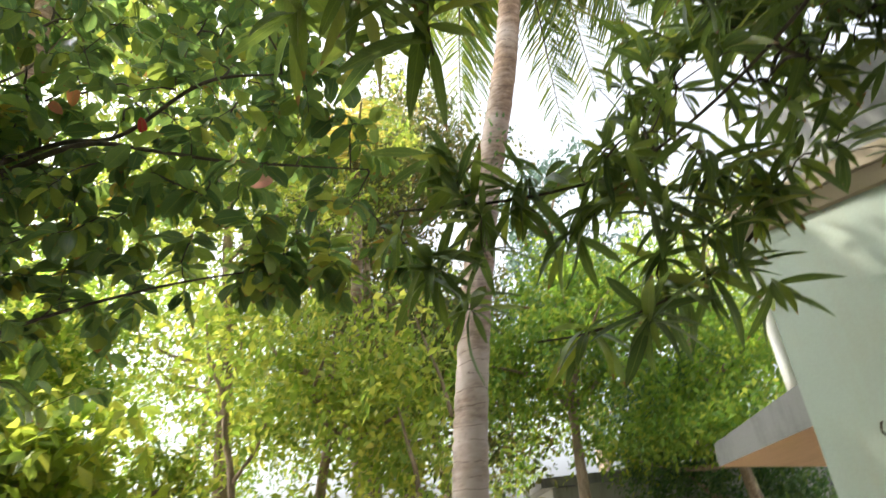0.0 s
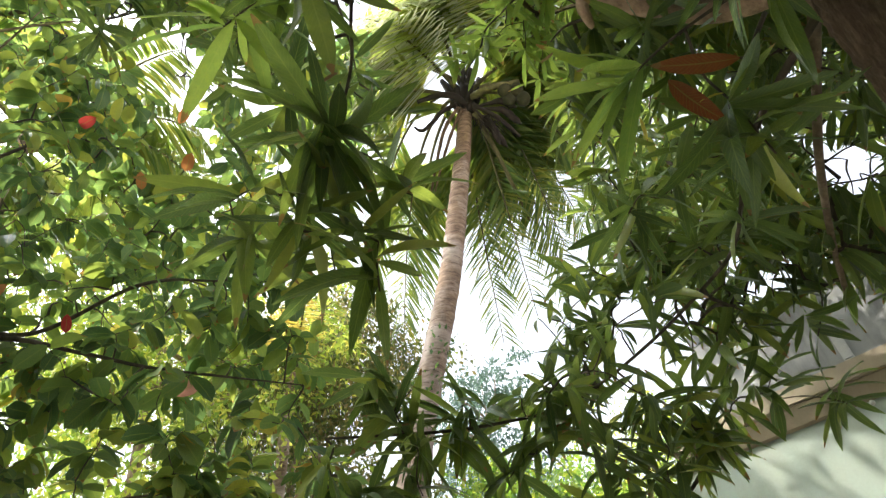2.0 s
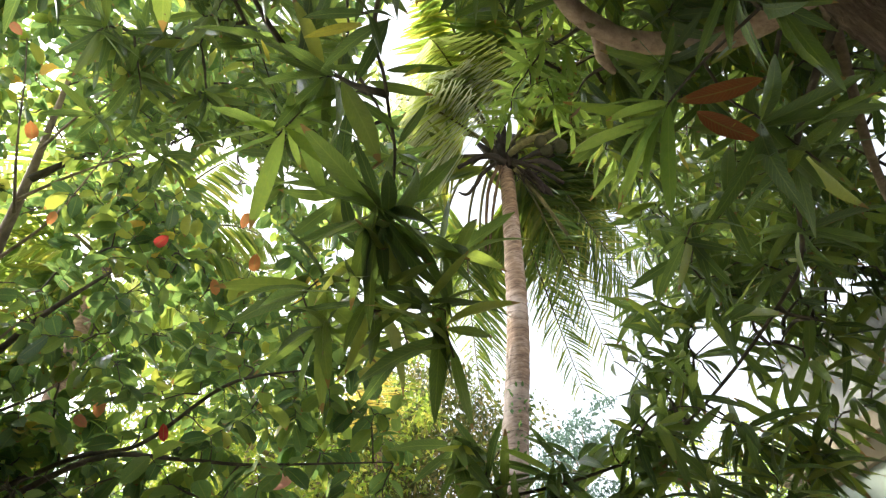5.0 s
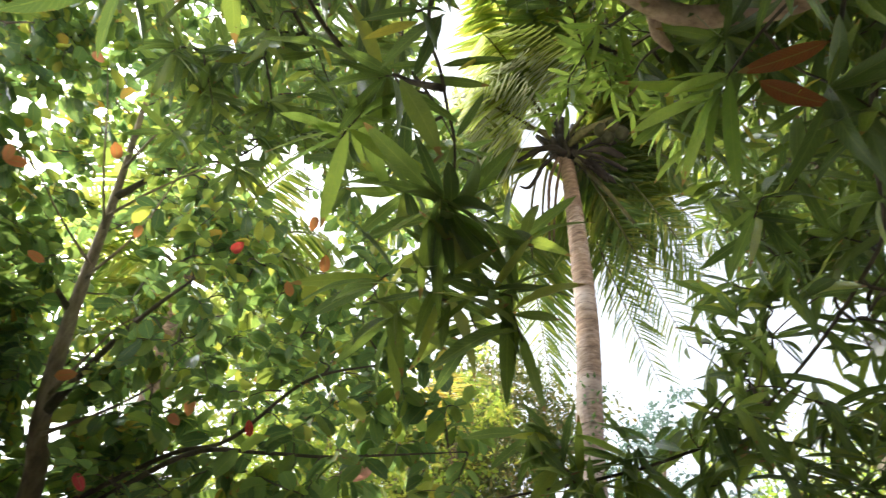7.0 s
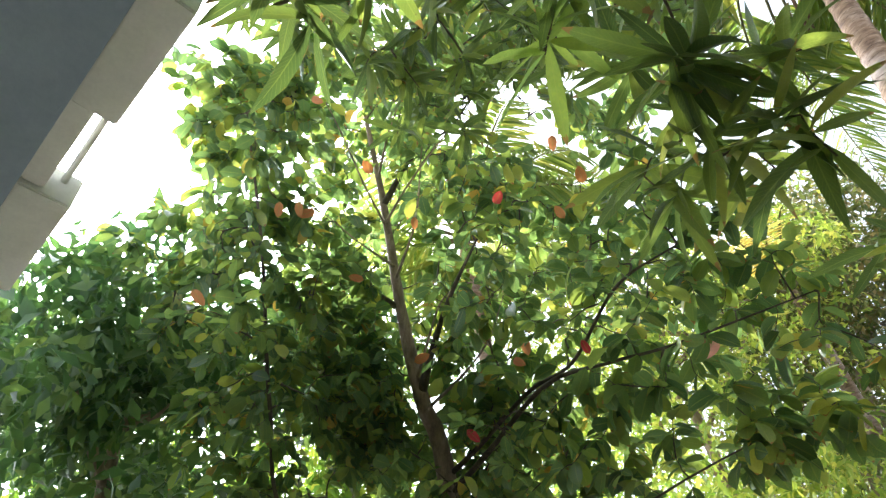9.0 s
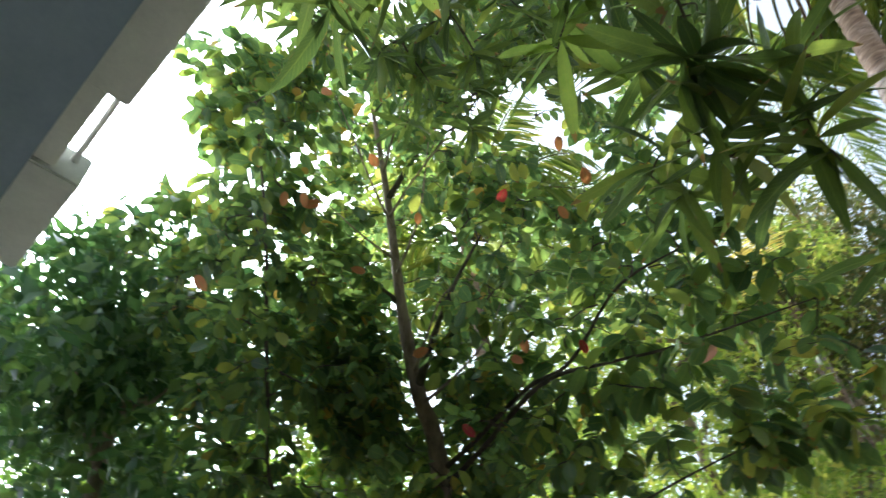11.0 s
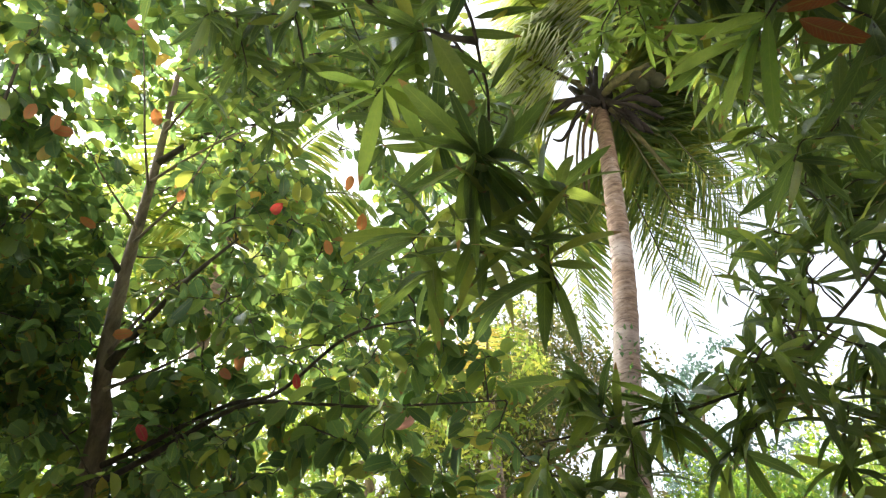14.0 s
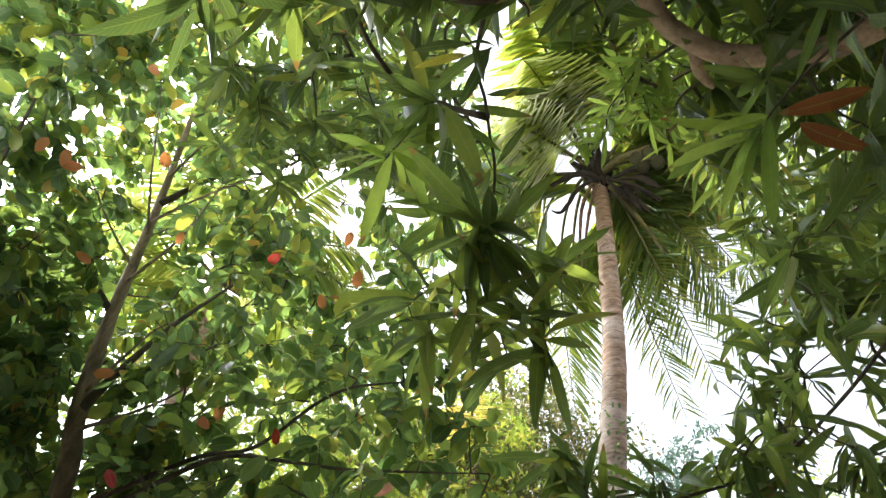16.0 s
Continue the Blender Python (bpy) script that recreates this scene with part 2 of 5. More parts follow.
# green husk darkened; the crown's shade on the nuts is in the colour
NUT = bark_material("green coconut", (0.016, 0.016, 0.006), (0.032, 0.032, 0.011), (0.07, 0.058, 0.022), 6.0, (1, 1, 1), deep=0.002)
WALL_PAINT = plaster_material("pale green plaster", (0.29, 0.335, 0.275), (0.29, 0.28, 0.195), 0.5)
PARAPET_PAINT = plaster_material("stained white plaster", (0.21, 0.21, 0.197), (0.055, 0.05, 0.045), 0.8)
BEIGE_PAINT = plaster_material("beige plaster", (0.27, 0.225, 0.15), (0.19, 0.14, 0.08), 0.5)
ORANGE_PAINT = plaster_material("terracotta plaster", (0.74, 0.46, 0.28), (0.55, 0.32, 0.18), 0.6, streak=False)
# the blue cast of veiling glare is put into this grey
SOFFIT_VEILED = plaster_material("veiled blue-grey soffit plaster", (0.26, 0.31, 0.38), (0.17, 0.21, 0.27), 0.6, streak=False)
BAND_PAINT = plaster_material("cream cornice plaster", (0.82, 0.8, 0.73), (0.45, 0.44, 0.4), 0.4, streak=False)
OLD_WALL = plaster_material("weathered concrete", (0.36, 0.36, 0.33), (0.1, 0.11, 0.08), 0.7)
SOIL = plaster_material("sandy soil", (0.36, 0.32, 0.26), (0.17, 0.16, 0.1), 0.6, 0.95, streak=False)


# ---- mesh helpers ----
def mesh_of(name, verts, faces, material, smooth=True, uvs=None):
    me = bpy.data.meshes.new(name)
    me.from_pydata([tuple(v) for v in verts] if not isinstance(verts, np.ndarray) else verts.tolist(), [], faces if isinstance(faces, list) else faces.tolist())
    if uvs is not None:
        lay = me.uv_layers.new(name="UVMap")
        idx = np.empty(len(me.loops), dtype=np.int32)
        me.loops.foreach_get("vertex_index", idx)
        lay.data.foreach_set("uv", uvs[idx].astype(np.float32).ravel())
    if smooth:
        me.polygons.foreach_set("use_smooth", [True] * len(me.polygons))
    me.materials.append(material)
    me.update()
    return me


def thing(name, at=(0, 0, 0), label="", category="", group="", kind=""):
    ob = new(name)
    ob.empty_display_size = 0.1
    ob.location = at
    return tagged(ob, label, category, group, kind)


def under(parent, name, me, label="", kind="", m=None):
    """Links a mesh as a part; its coordinates (or m) are in the world."""
    ob = new(name, me)
    ob.parent = parent
    base = parent.location.copy()
    if parent.parent is not None:
        base += parent.parent.location
    ob.matrix_basis = Matrix.Translation(-base) @ (m if m is not None else Matrix.Identity(4))
    return tagged(ob, label, kind=kind)


def part(name, bm, material, parent, label="", smooth=False):
    me = bpy.data.meshes.new(name)
    bm.normal_update()
    bm.to_mesh(me)
    bm.free()
    me.materials.append(material)
    if smooth:
        me.polygons.foreach_set("use_smooth", [True] * len(me.polygons))
    return under(parent, name, me, label)


def smooth_line(points, steps):
    """Points and radii (x, y, z, r) glided through by a Catmull-Rom line."""
    p = np.array(points, float)
    p = np.vstack([2 * p[0] - p[1], p, 2 * p[-1] - p[-2]])
    out = []
    for i in range(1, len(p) - 2):
        for s in np.linspace(0, 1, steps, endpoint=False):
            a, b, c, d = p[i - 1], p[i], p[i + 1], p[i + 2]
            out.append(0.5 * (2 * b + (c - a) * s + (2 * a - 5 * b + 4 * c - d) * s * s + (3 * b - a - 3 * c + d) * s ** 3))
    out.append(p[-2])
    return np.array(out)


def tube(points, steps=6, sides=10, knobs=0.0, ring=None, seed=0):
    """Verts and faces of a tapered, slightly crooked tube along (x, y, z, r)."""
    rng = np.random.default_rng(seed)
    line = smooth_line(points, steps)
    c, r = line[:, :3], np.maximum(line[:, 3], 0.0015)
    tang = np.gradient(c, axis=0)
    tang /= np.linalg.norm(tang, axis=1)[:, None] + 1e-9
    ref = np.array((0.31, 0.95, 0.05)) if abs(tang[0][2]) > 0.6 else np.array((0.05, 0.1, 1.0))
    side = np.cross(tang, ref)
    side /= np.linalg.norm(side, axis=1)[:, None] + 1e-9
    up = np.cross(side, tang)
    ang = np.linspace(0, 2 * np.pi, sides, endpoint=False)
    lump = 1 + knobs * rng.standard_normal((len(c), sides))
    rr = r[:, None] * lump
    if ring is not None:
        rr = rr * ring[:, None]
    v = c[:, None, :] + rr[..., None] * (np.cos(ang)[None, :, None] * side[:, None, :] + np.sin(ang)[None, :, None] * up[:, None, :])
    v = v.reshape(-1, 3)
    n, f = len(c), []
    for i in range(n - 1):
        for j in range(sides):
            k = (j + 1) % sides
            f.append((i * sides + j, i * sides + k, (i + 1) * sides + k, (i + 1) * sides + j))
    f.append(tuple(range(sides - 1, -1, -1)))
    f.append(tuple((n - 1) * sides + j for j in range(sides)))
    return v, f


def join(chunks):
    vs, fs, base = [], [], 0
    for v, f in chunks:
        vs.append(np.asarray(v))
        fs.extend([tuple(i + base for i in q) for q in f])
        base += len(v)
    return np.vstack(vs), fs


def leaf_shape(width, segs, peak, droop, fold, wave, seed, tip=0.8, sway=0.0):
    """A leaf of length 1 along y: a folded blade with a bent rib and a wavy margin."""
    rng = np.random.default_rng(seed)
    v, uv, f = [], [], []
    for i in range(segs + 1):
        s = i / segs
        w = width * 0.5 * (s ** peak) * ((1 - s) ** tip) / ((peak / (peak + tip)) ** peak * (tip / (peak + tip)) ** tip)
        w = max(w, 0.006)
        z = -droop * s * s
        for sx in (-1, 0, 1):
            lift = fold * w * abs(sx) + (wave * width * rng.standard_normal() if sx else 0)
            v.append((sx * w + sway * s * s, s - 0.12 * droop * s * s, z + lift))
            uv.append((0.5 + 0.5 * sx, s))
    for i in range(segs):
        for j in range(2):
            a = i * 3 + j
            f.append((a, a + 1, a + 4, a + 3))
    return np.array(v), f, np.array(uv)


def axes(d, roll, rng):
    """Right, forward and normal axes for blades that point along d and face the sky, rolled."""
    d = d / (np.linalg.norm(d, axis=1)[:, None] + 1e-9)
    side = np.cross(d, np.array((0.0, 0.0, 1.0)) + 0.15 * rng.standard_normal(d.shape))
    side /= np.linalg.norm(side, axis=1)[:, None] + 1e-9
    nrm = np.cross(side, d)
    c, s = np.cos(roll)[:, None], np.sin(roll)[:, None]
    return side * c + nrm * s, d, nrm * c - side * s


def blades(pos, d, length, shapes, seed, roll=0.5):
    """One mesh's verts, faces and uvs for many blades."""
    rng = np.random.default_rng(seed)
    n = len(pos)
    rolls = rng.normal(0, roll, n)
    sd, fw, nm = axes(np.asarray(d, float), rolls, rng)
    pick = rng.integers(0, len(shapes), n)
    V, F, U, base = [], [], [], 0
    for k, (sv, sf, su) in enumerate(shapes):
        m = pick == k
        if not m.any():
            continue
        L = np.asarray(length)[m][:, None, None]
        v = np.asarray(pos)[m][:, None, :] + L * (sv[None, :, 0:1] * sd[m][:, None, :] + sv[None, :, 1:2] * fw[m][:, None, :] + sv[None, :, 2:3] * nm[m][:, None, :])
        cnt = int(m.sum())
        V.append(v.reshape(-1, 3))
        U.append(np.tile(su, (cnt, 1)))
        q = np.array(sf)
        F.append((q[None] + (np.arange(cnt) * len(sv))[:, None, None] + base).reshape(-1, q.shape[1]))
        base += cnt * len(sv)
    return np.vstack(V), np.vstack(F), np.vstack(U)


def blade_matrix(pos, d, length, roll):
    rng = np.random.default_rng(int(abs(pos[0] * 7919 + pos[1] * 104729 + pos[2] * 1299709)) % 99991)
    sd, fw, nm = axes(np.array([d]), np.array([roll]), rng)
    m = Matrix.Identity(4)
    for i in range(3):
        m[i][0], m[i][1], m[i][2], m[i][3] = sd[0][i] * length, fw[0][i] * length, nm[0][i] * length, pos[i]
    return m


def facing_matrix(pos, end, width=1.0):
    """A blade from pos to end that turns its flat side to the clearing."""
    pos, fw = np.array(pos, float), np.array(end, float) - np.array(pos, float)
    length = np.linalg.norm(fw)
    fw /= length
    nm = EYE - pos
    nm -= fw * (nm @ fw)
    nm /= np.linalg.norm(nm)
    sd = np.cross(fw, nm)
    m = Matrix.Identity(4)
    for i in range(3):
        m[i][0], m[i][1], m[i][2], m[i][3] = sd[i] * length * width, fw[i] * length, nm[i] * length, pos[i]
    return m


def whorl_dirs(axis, n, rng, spread=(45, 95), sag=0.35):
    """Directions of the leaves round a shoot's tip."""
    axis = np.array(axis, float)
    axis /= np.linalg.norm(axis)
    a = np.cross(axis, (0.3, 0.2, 0.9))
    a /= np.linalg.norm(a)
    b = np.cross(axis, a)
    out = []
    for i in range(n):
        th = i * 2.39996 + rng.normal(0, 0.25)
        sp = radians(rng.uniform(*spread))
        d = math.cos(sp) * axis + math.sin(sp) * (math.cos(th) * a + math.sin(th) * b)
        d[2] -= sag * rng.uniform(0.3, 1.0)
        out.append(d / np.linalg.norm(d))
    return np.array(out)


def grow(tips, wood, rng, thin=0.0026, thick=0.011):
    """Twigs that join every tip to the nearest wood already grown: one line (x, y, z, r) for each tip."""
    tips = np.asarray(tips, float)
    nodes = np.empty((len(wood) + 3 * len(tips), 3))
    nodes[:len(wood)] = wood
    owner = np.full(len(nodes), -1)
    n = len(wood)
    first = np.array([np.min(np.sum((wood - t) ** 2, axis=1)) for t in tips])
    lines, parent = [None] * len(tips), [-1] * len(tips)
    order = np.argsort(first)
    for k in order:
        tip = tips[k]
        j = int(np.argmin(np.sum((nodes[:n] - tip) ** 2, axis=1)))
        root = nodes[j].copy()
        far = np.linalg.norm(tip - root)
        a = root + (tip - root) * 0.35 + rng.normal(0, 0.06 * far, 3) + np.array((0, 0, 0.07 * far))
        c = root + (tip - root) * 0.72 + rng.normal(0, 0.05 * far, 3) + np.array((0, 0, 0.05 * far))
        lines[k], parent[k] = [root, a, c, tip], owner[j]
        nodes[n:n + 3] = (a, c, tip)
        owner[n:n + 3] = k
        n += 3
    load = np.ones(len(tips))
    for k in order[::-1]:
        if parent[k] >= 0:
            load[parent[k]] += load[k]
    out = []
    for k, ps in enumerate(lines):
        r = min(thick, thin * math.sqrt(load[k]))
        out.append([(*p, r + (thin - r) * s) for p, s in zip(ps, (0.0, 0.35, 0.7, 1.0))])
    return out


EYE = np.array((0.0, -0.05, 1.6))
# Directions from the clearing in which the crowns leave holes to the sky: way, half-angle in degrees.
HOLES = [((0.19, 0.53, 0.83), 3.2), ((0.26, 0.61, 0.75), 4.5), ((0.28, 0.69, 0.67), 4.0), ((0.20, 0.77, 0.60), 4.5), ((0.19, 0.82, 0.54), 3.5), ((0.10, 0.76, 0.64), 2.5), ((0.28, 0.49, 0.83), 1.3), ((0.11, 0.41, 0.90), 4.6), ((0.16, 0.47, 0.87), 2.5), ((0.07, 0.36, 0.93), 3.2), ((0.59, 0.71, 0.40), 4.0), ((0.65, 0.63, 0.44), 4.0), ((0.63, 0.71, 0.32), 5.0)]


# The same beside the broad-leaved tree.
LEFT_HOLES = [((-0.24, 0.49, 0.84), 3.5), ((-0.24, 0.59, 0.77), 2.8), ((-0.29, 0.43, 0.85), 1.8), ((-0.13, 0.52, 0.84), 1.8), ((-0.04, 0.43, 0.90), 2.0), ((-0.32, 0.45, 0.83), 2.0), ((-0.43, 0.14, 0.89), 2.0), ((-0.33, 0.60, 0.73), 0.9), ((-0.53, 0.26, 0.81), 0.7), ((-0.50, 0.20, 0.84), 0.6)]
# Small gaps between the leaves of the low boughs beside the green house.
GAPS = [((0.42, 0.71, 0.56), 1.01), ((0.41, 0.75, 0.52), 1.01), ((0.45, 0.72, 0.52), 0.72), ((0.50, 0.69, 0.53), 1.01), ((0.50, 0.71, 0.49), 0.94), ((0.45, 0.76, 0.46), 0.94), ((0.40, 0.79, 0.47), 0.86), ((0.48, 0.75, 0.45), 0.72), ((0.55, 0.65, 0.52), 0.94), ((0.55, 0.68, 0.48), 0.79), ((0.59, 0.61, 0.53), 0.86), ((0.37, 0.77, 0.52), 0.86), ((0.66, 0.46, 0.59), 2.00), ((0.62, 0.43, 0.65), 0.70), ((0.64, 0.46, 0.62), 1.20), ((0.31, 0.76, 0.57), 1.01), ((0.26, 0.78, 0.57), 1.44), ((0.55, 0.61, 0.57), 0.80), ((0.60, 0.58, 0.54), 0.70), ((0.57, 0.63, 0.53), 0.80), ((0.52, 0.64, 0.56), 0.70)]


def in_hole(p, holes=None, grow=0.0):
    v = p - EYE
    v = v / (np.linalg.norm(v, axis=1)[:, None] + 1e-9)
    bad = np.zeros(len(p), bool)
    for w, a in (holes or HOLES):
        w = np.array(w) / np.linalg.norm(w)
        bad |= v @ w > math.cos(radians(a + grow))
    return bad


def hides(p, marks, angle):
    """Points that stand before one of the marks, seen from the clearing."""
    v, m = p - EYE, marks - EYE
    dv, dm = np.linalg.norm(v, axis=1), np.linalg.norm(m, axis=1)
    close = (v / dv[:, None]) @ (m / dm[:, None]).T > math.cos(radians(angle))
    return (close & (dv[:, None] < dm[None, :] + 0.1)).any(axis=1)


MANGO_SHAPES = [leaf_shape(w, 9, 0.75, dr, fo, 0.05, s, 0.85, sw) for s, (w, dr, fo, sw) in enumerate([(0.16, 0.16, 0.3, 0.07), (0.18, 0.28, 0.45, -0.1), (0.145, 0.05, 0.2, 0.03), (0.165, 0.42, 0.35, -0.04), (0.17, 0.1, 0.5, 0.12)])]
MANGO_FAR = [leaf_shape(w, 5, 0.7, dr, 0.3, 0.05, 9 + k, 0.75, sw) for k, (w, dr, sw) in enumerate(((0.17, 0.22, 0.06), (0.19, 0.1, -0.09), (0.16, 0.4, 0.0)))]
YOUNG_SHAPES = [leaf_shape(w, 7, 0.7, dr, 0.25, 0.04, 15, 0.7) for w, dr in ((0.155, 0.1), (0.17, 0.2))]
BROAD_SHAPES = [leaf_shape(w, 6, 0.62, dr, 0.3, 0.025, 20 + s, 0.5) for s, (w, dr) in enumerate([(0.5, 0.12), (0.55, 0.25), (0.46, 0.05)])]
BROAD_FAR = [leaf_shape(w, 4, 0.62, dr, 0.3, 0.0, 30, 0.5) for w, dr in ((0.5, 0.15), (0.55, 0.25))]
SMALL_SHAPES = [leaf_shape(0.5, 2, 0.6, 0.15, 0.3, 0.0, 40, 0.6), leaf_shape(0.42, 2, 0.7, 0.3, 0.2, 0.0, 41, 0.7)]

# ---- ground ----
def build_ground():
    n, size = 60, 400.0
    u = np.linspace(-1, 1, n)
    u = np.sign(u) * np.abs(u) ** 3 * size
    v = [(x, y, 0.05 * noise.noise(Vector((x * 0.7, y * 0.7, 0)))) for y in u for x in u]
    f = [(j * n + i, j * n + i + 1, (j + 1) * n + i + 1, (j + 1) * n + i) for j in range(n - 1) for i in range(n - 1)]
    ob = new("ground", mesh_of("ground", v, f, SOIL))
    tagged(ob, "bare brown garden soil with patches of moss", "ground", kind="structure")


build_ground()


# ---- houses ----
def prism(outline, z0, z1):
    """A solid from a plan outline, with its lid."""
    bm = bmesh.new()
    lo = [bm.verts.new((x, y, z0)) for x, y in outline]
    hi = [bm.verts.new((x, y, z1)) for x, y in outline]
    n = len(outline)
    bm.faces.new(lo[::-1])
    bm.faces.new(hi)
    for i in range(n):
        bm.faces.new((lo[i], lo[(i + 1) % n], hi[(i + 1) % n], hi[i]))
    bmesh.ops.recalc_face_normals(bm, faces=bm.faces)
    bmesh.ops.bevel(bm, geom=[e for e in bm.edges if e.calc_length() > 0.05], offset=0.008, segments=2, affect="EDGES")
    return bm


CORNER, ALONG, BACK = Vector((2.2, 3.69)), Vector((0.66, -0.75)).normalized(), Vector((0.75, 0.66)).normalized()


def plan(a, b):
    """A plan point a metres along the garden wall of the green house and b metres behind it."""
    p = CORNER + a * ALONG + b * BACK
    return (p.x, p.y)


def build_green_house():
    h = thing("green_house", (*plan(0, 0), 0), "pale green plastered house with a stained parapet", "house")
    part("wall", prism([plan(0, 0), plan(5.5, 0), plan(5.5, 4), plan(0, 4)], 0, 3.3), WALL_PAINT, h, "pale green plaster wall with damp marks")
    part("roof_slab", prism([plan(-0.03, -0.1), plan(5.6, -0.1), plan(5.6, 4.1), plan(-0.03, 4.1)], 3.3, 3.42), BEIGE_PAINT, h, "beige roof slab with a mossy edge")
    bm = bmesh.new()
    for a in (0.0, 5.5):
        pts = [(*plan(a, -0.004), 3.19), (*plan(a, -0.03), 3.2), (*plan(a, -0.085), 3.296), (*plan(a, -0.004), 3.296)]
        for p in pts:
            bm.verts.new(p)
    bm.verts.ensure_lookup_table()
    for i in range(4):
        bm.faces.new((bm.verts[i], bm.verts[(i + 1) % 4], bm.verts[4 + (i + 1) % 4], bm.verts[4 + i]))
    bm.faces.new(bm.verts[:4])
    bm.faces.new(bm.verts[4:])
    bmesh.ops.recalc_face_normals(bm, faces=bm.faces)
    part("cove", bm, BEIGE_PAINT, h, "stained beige cove under the roof slab")
    part("parapet", prism([plan(0.36, -0.06), plan(5.5, -0.06), plan(5.5, 0.1), plan(0.36, 0.1)], 3.42, 4.05), PARAPET_PAINT, h, "white parapet with black rain stains")
    part("parapet", prism([plan(0.36, 0.104), plan(0.52, 0.104), plan(0.52, 4.1), plan(0.36, 4.1)], 3.42, 4.05), PARAPET_PAINT, h, "white parapet with black rain stains")
    # A sloping sunshade on the far wall: top, then underside, then its lower lip
    bm = bmesh.new()
    rows = []
    for b in (0.02, 2.2):
        rows.append([(*plan(0.0, b), 2.23), (*plan(-0.62, b), 1.99), (*plan(-0.62, b), 1.85), (*plan(0.0, b), 1.98)])
    vs = [[bm.verts.new(p) for p in r] for r in rows]
    for i in range(4):
        bm.faces.new((vs[0][i], vs[0][(i + 1) % 4], vs[1][(i + 1) % 4], vs[1][i]))
    bm.faces.new(vs[0])
    bm.faces.new(vs[1][::-1])
    bmesh.ops.recalc_face_normals(bm, faces=bm.faces)
    bm.normal_update()
    shade = part("sunshade", bm, PARAPET_PAINT, h, "sloping concrete sunshade with a terracotta underside")
    shade.data.materials.append(ORANGE_PAINT)
    for p in shade.data.polygons:
        if p.normal.z < -0.5:
            p.material_index = 1
    # rain spouts under the roof slab
    for a in (1.15, 1.35, 2.4):
        x, y = plan(a, -0.02)
        e = plan(a, -0.05)
        v, f = tube([(x, y, 3.17, 0.014), ((x + e[0]) / 2, (y + e[1]) / 2, 3.168, 0.014), (*e, 3.165, 0.014)], 3, 10)
        under(h, "spout", mesh_of("spout", v, f, OLD_WALL), "short grey drain spout")
    # white upright added for the corner's bright strip; black runs under the parapet's top
    x, y = plan(-0.055, 0.07)
    v, f = tube([(x, y, 2.2, 0.036), (x, y, 2.5, 0.036), (x, y, 2.9, 0.036), (x, y, 3.29, 0.036)], 4, 12)
    under(h, "corner_strip", mesh_of("corner_strip", v, f, BAND_PAINT), "white upright added for the bright strip at the corner")
    for a in (0.62, 1.15, 1.9):
        part("pier", prism([plan(a, -0.085), plan(a + 0.06, -0.085), plan(a + 0.06, -0.063), plan(a, -0.063)], 3.425, 4.04), OLD_WALL, h, "dark weathered rib on the parapet")
    # a hook in the wall
    x, y = plan(0.35, -0.01)
    v, f = tube([(x, y, 1.93, 0.006), (x - 0.03, y - 0.03, 1.92, 0.006), (x - 0.05, y - 0.04, 1.88, 0.006), (x - 0.03, y - 0.03, 1.86, 0.005)], 4, 6)
    under(h, "hook", mesh_of("hook", v, f, TWIG_BARK), "rusty wall hook")


def box(x0, x1, y0, y1, z0, z1):
    return prism([(x0, y0), (x1, y0), (x1, y1), (x0, y1)], z0, z1)


def build_near_house():
    h = thing("near_house", (-2, -2, 0), "plastered house with a flat roof slab over its edge", "house")
    part("wall", box(-6, 4, -4.5, -0.85, 0, 3.595), WALL_PAINT, h)
    part("sunshade", box(-6.2, 4.2, -0.845, -0.11, 2.9, 3.0), SOFFIT_VEILED, h, "grey concrete sunshade with a weathered underside")
    part("roof_slab", box(-6.2, 4.2, -4.6, -0.12, 3.6, 3.72), BAND_PAINT, h, "flat concrete roof slab")
    part("cornice", box(-1.6, -1.04, -0.116, 0.046, 3.6, 3.78), BAND_PAINT, h, "cream plaster cornice block")
    part("cornice", box(-2.06, -1.604, -0.116, -0.03, 3.62, 3.70), BAND_PAINT, h, "cream plaster cornice")
    part("cornice", box(-2.7, -2.064, -0.116, 0.085, 3.6, 3.78), BAND_PAINT, h, "cream plaster cornice block")
    v, f = tube([(-2.07, 0.02, 3.72, 0.014), (-1.8, 0.015, 3.72, 0.014), (-1.59, 0.01, 3.72, 0.014)], 3, 8)
    under(h, "pipe", mesh_of("pipe", v, f, BAND_PAINT), "thin white pipe")


def build_shed():
    s = thing("shed", (3.6, 11.6, 0), "low grey concrete outhouse with a flat roof", "shed")
    part("wall", box(1.9, 6.5, 11.0, 13.0, 0, 2.3), OLD_WALL, s)
    part("roof_slab", box(1.7, 6.7, 10.8, 13.2, 2.304, 2.46), PARAPET_PAINT, s, "stained flat concrete roof")


build_green_house()
build_near_house()
build_shed()


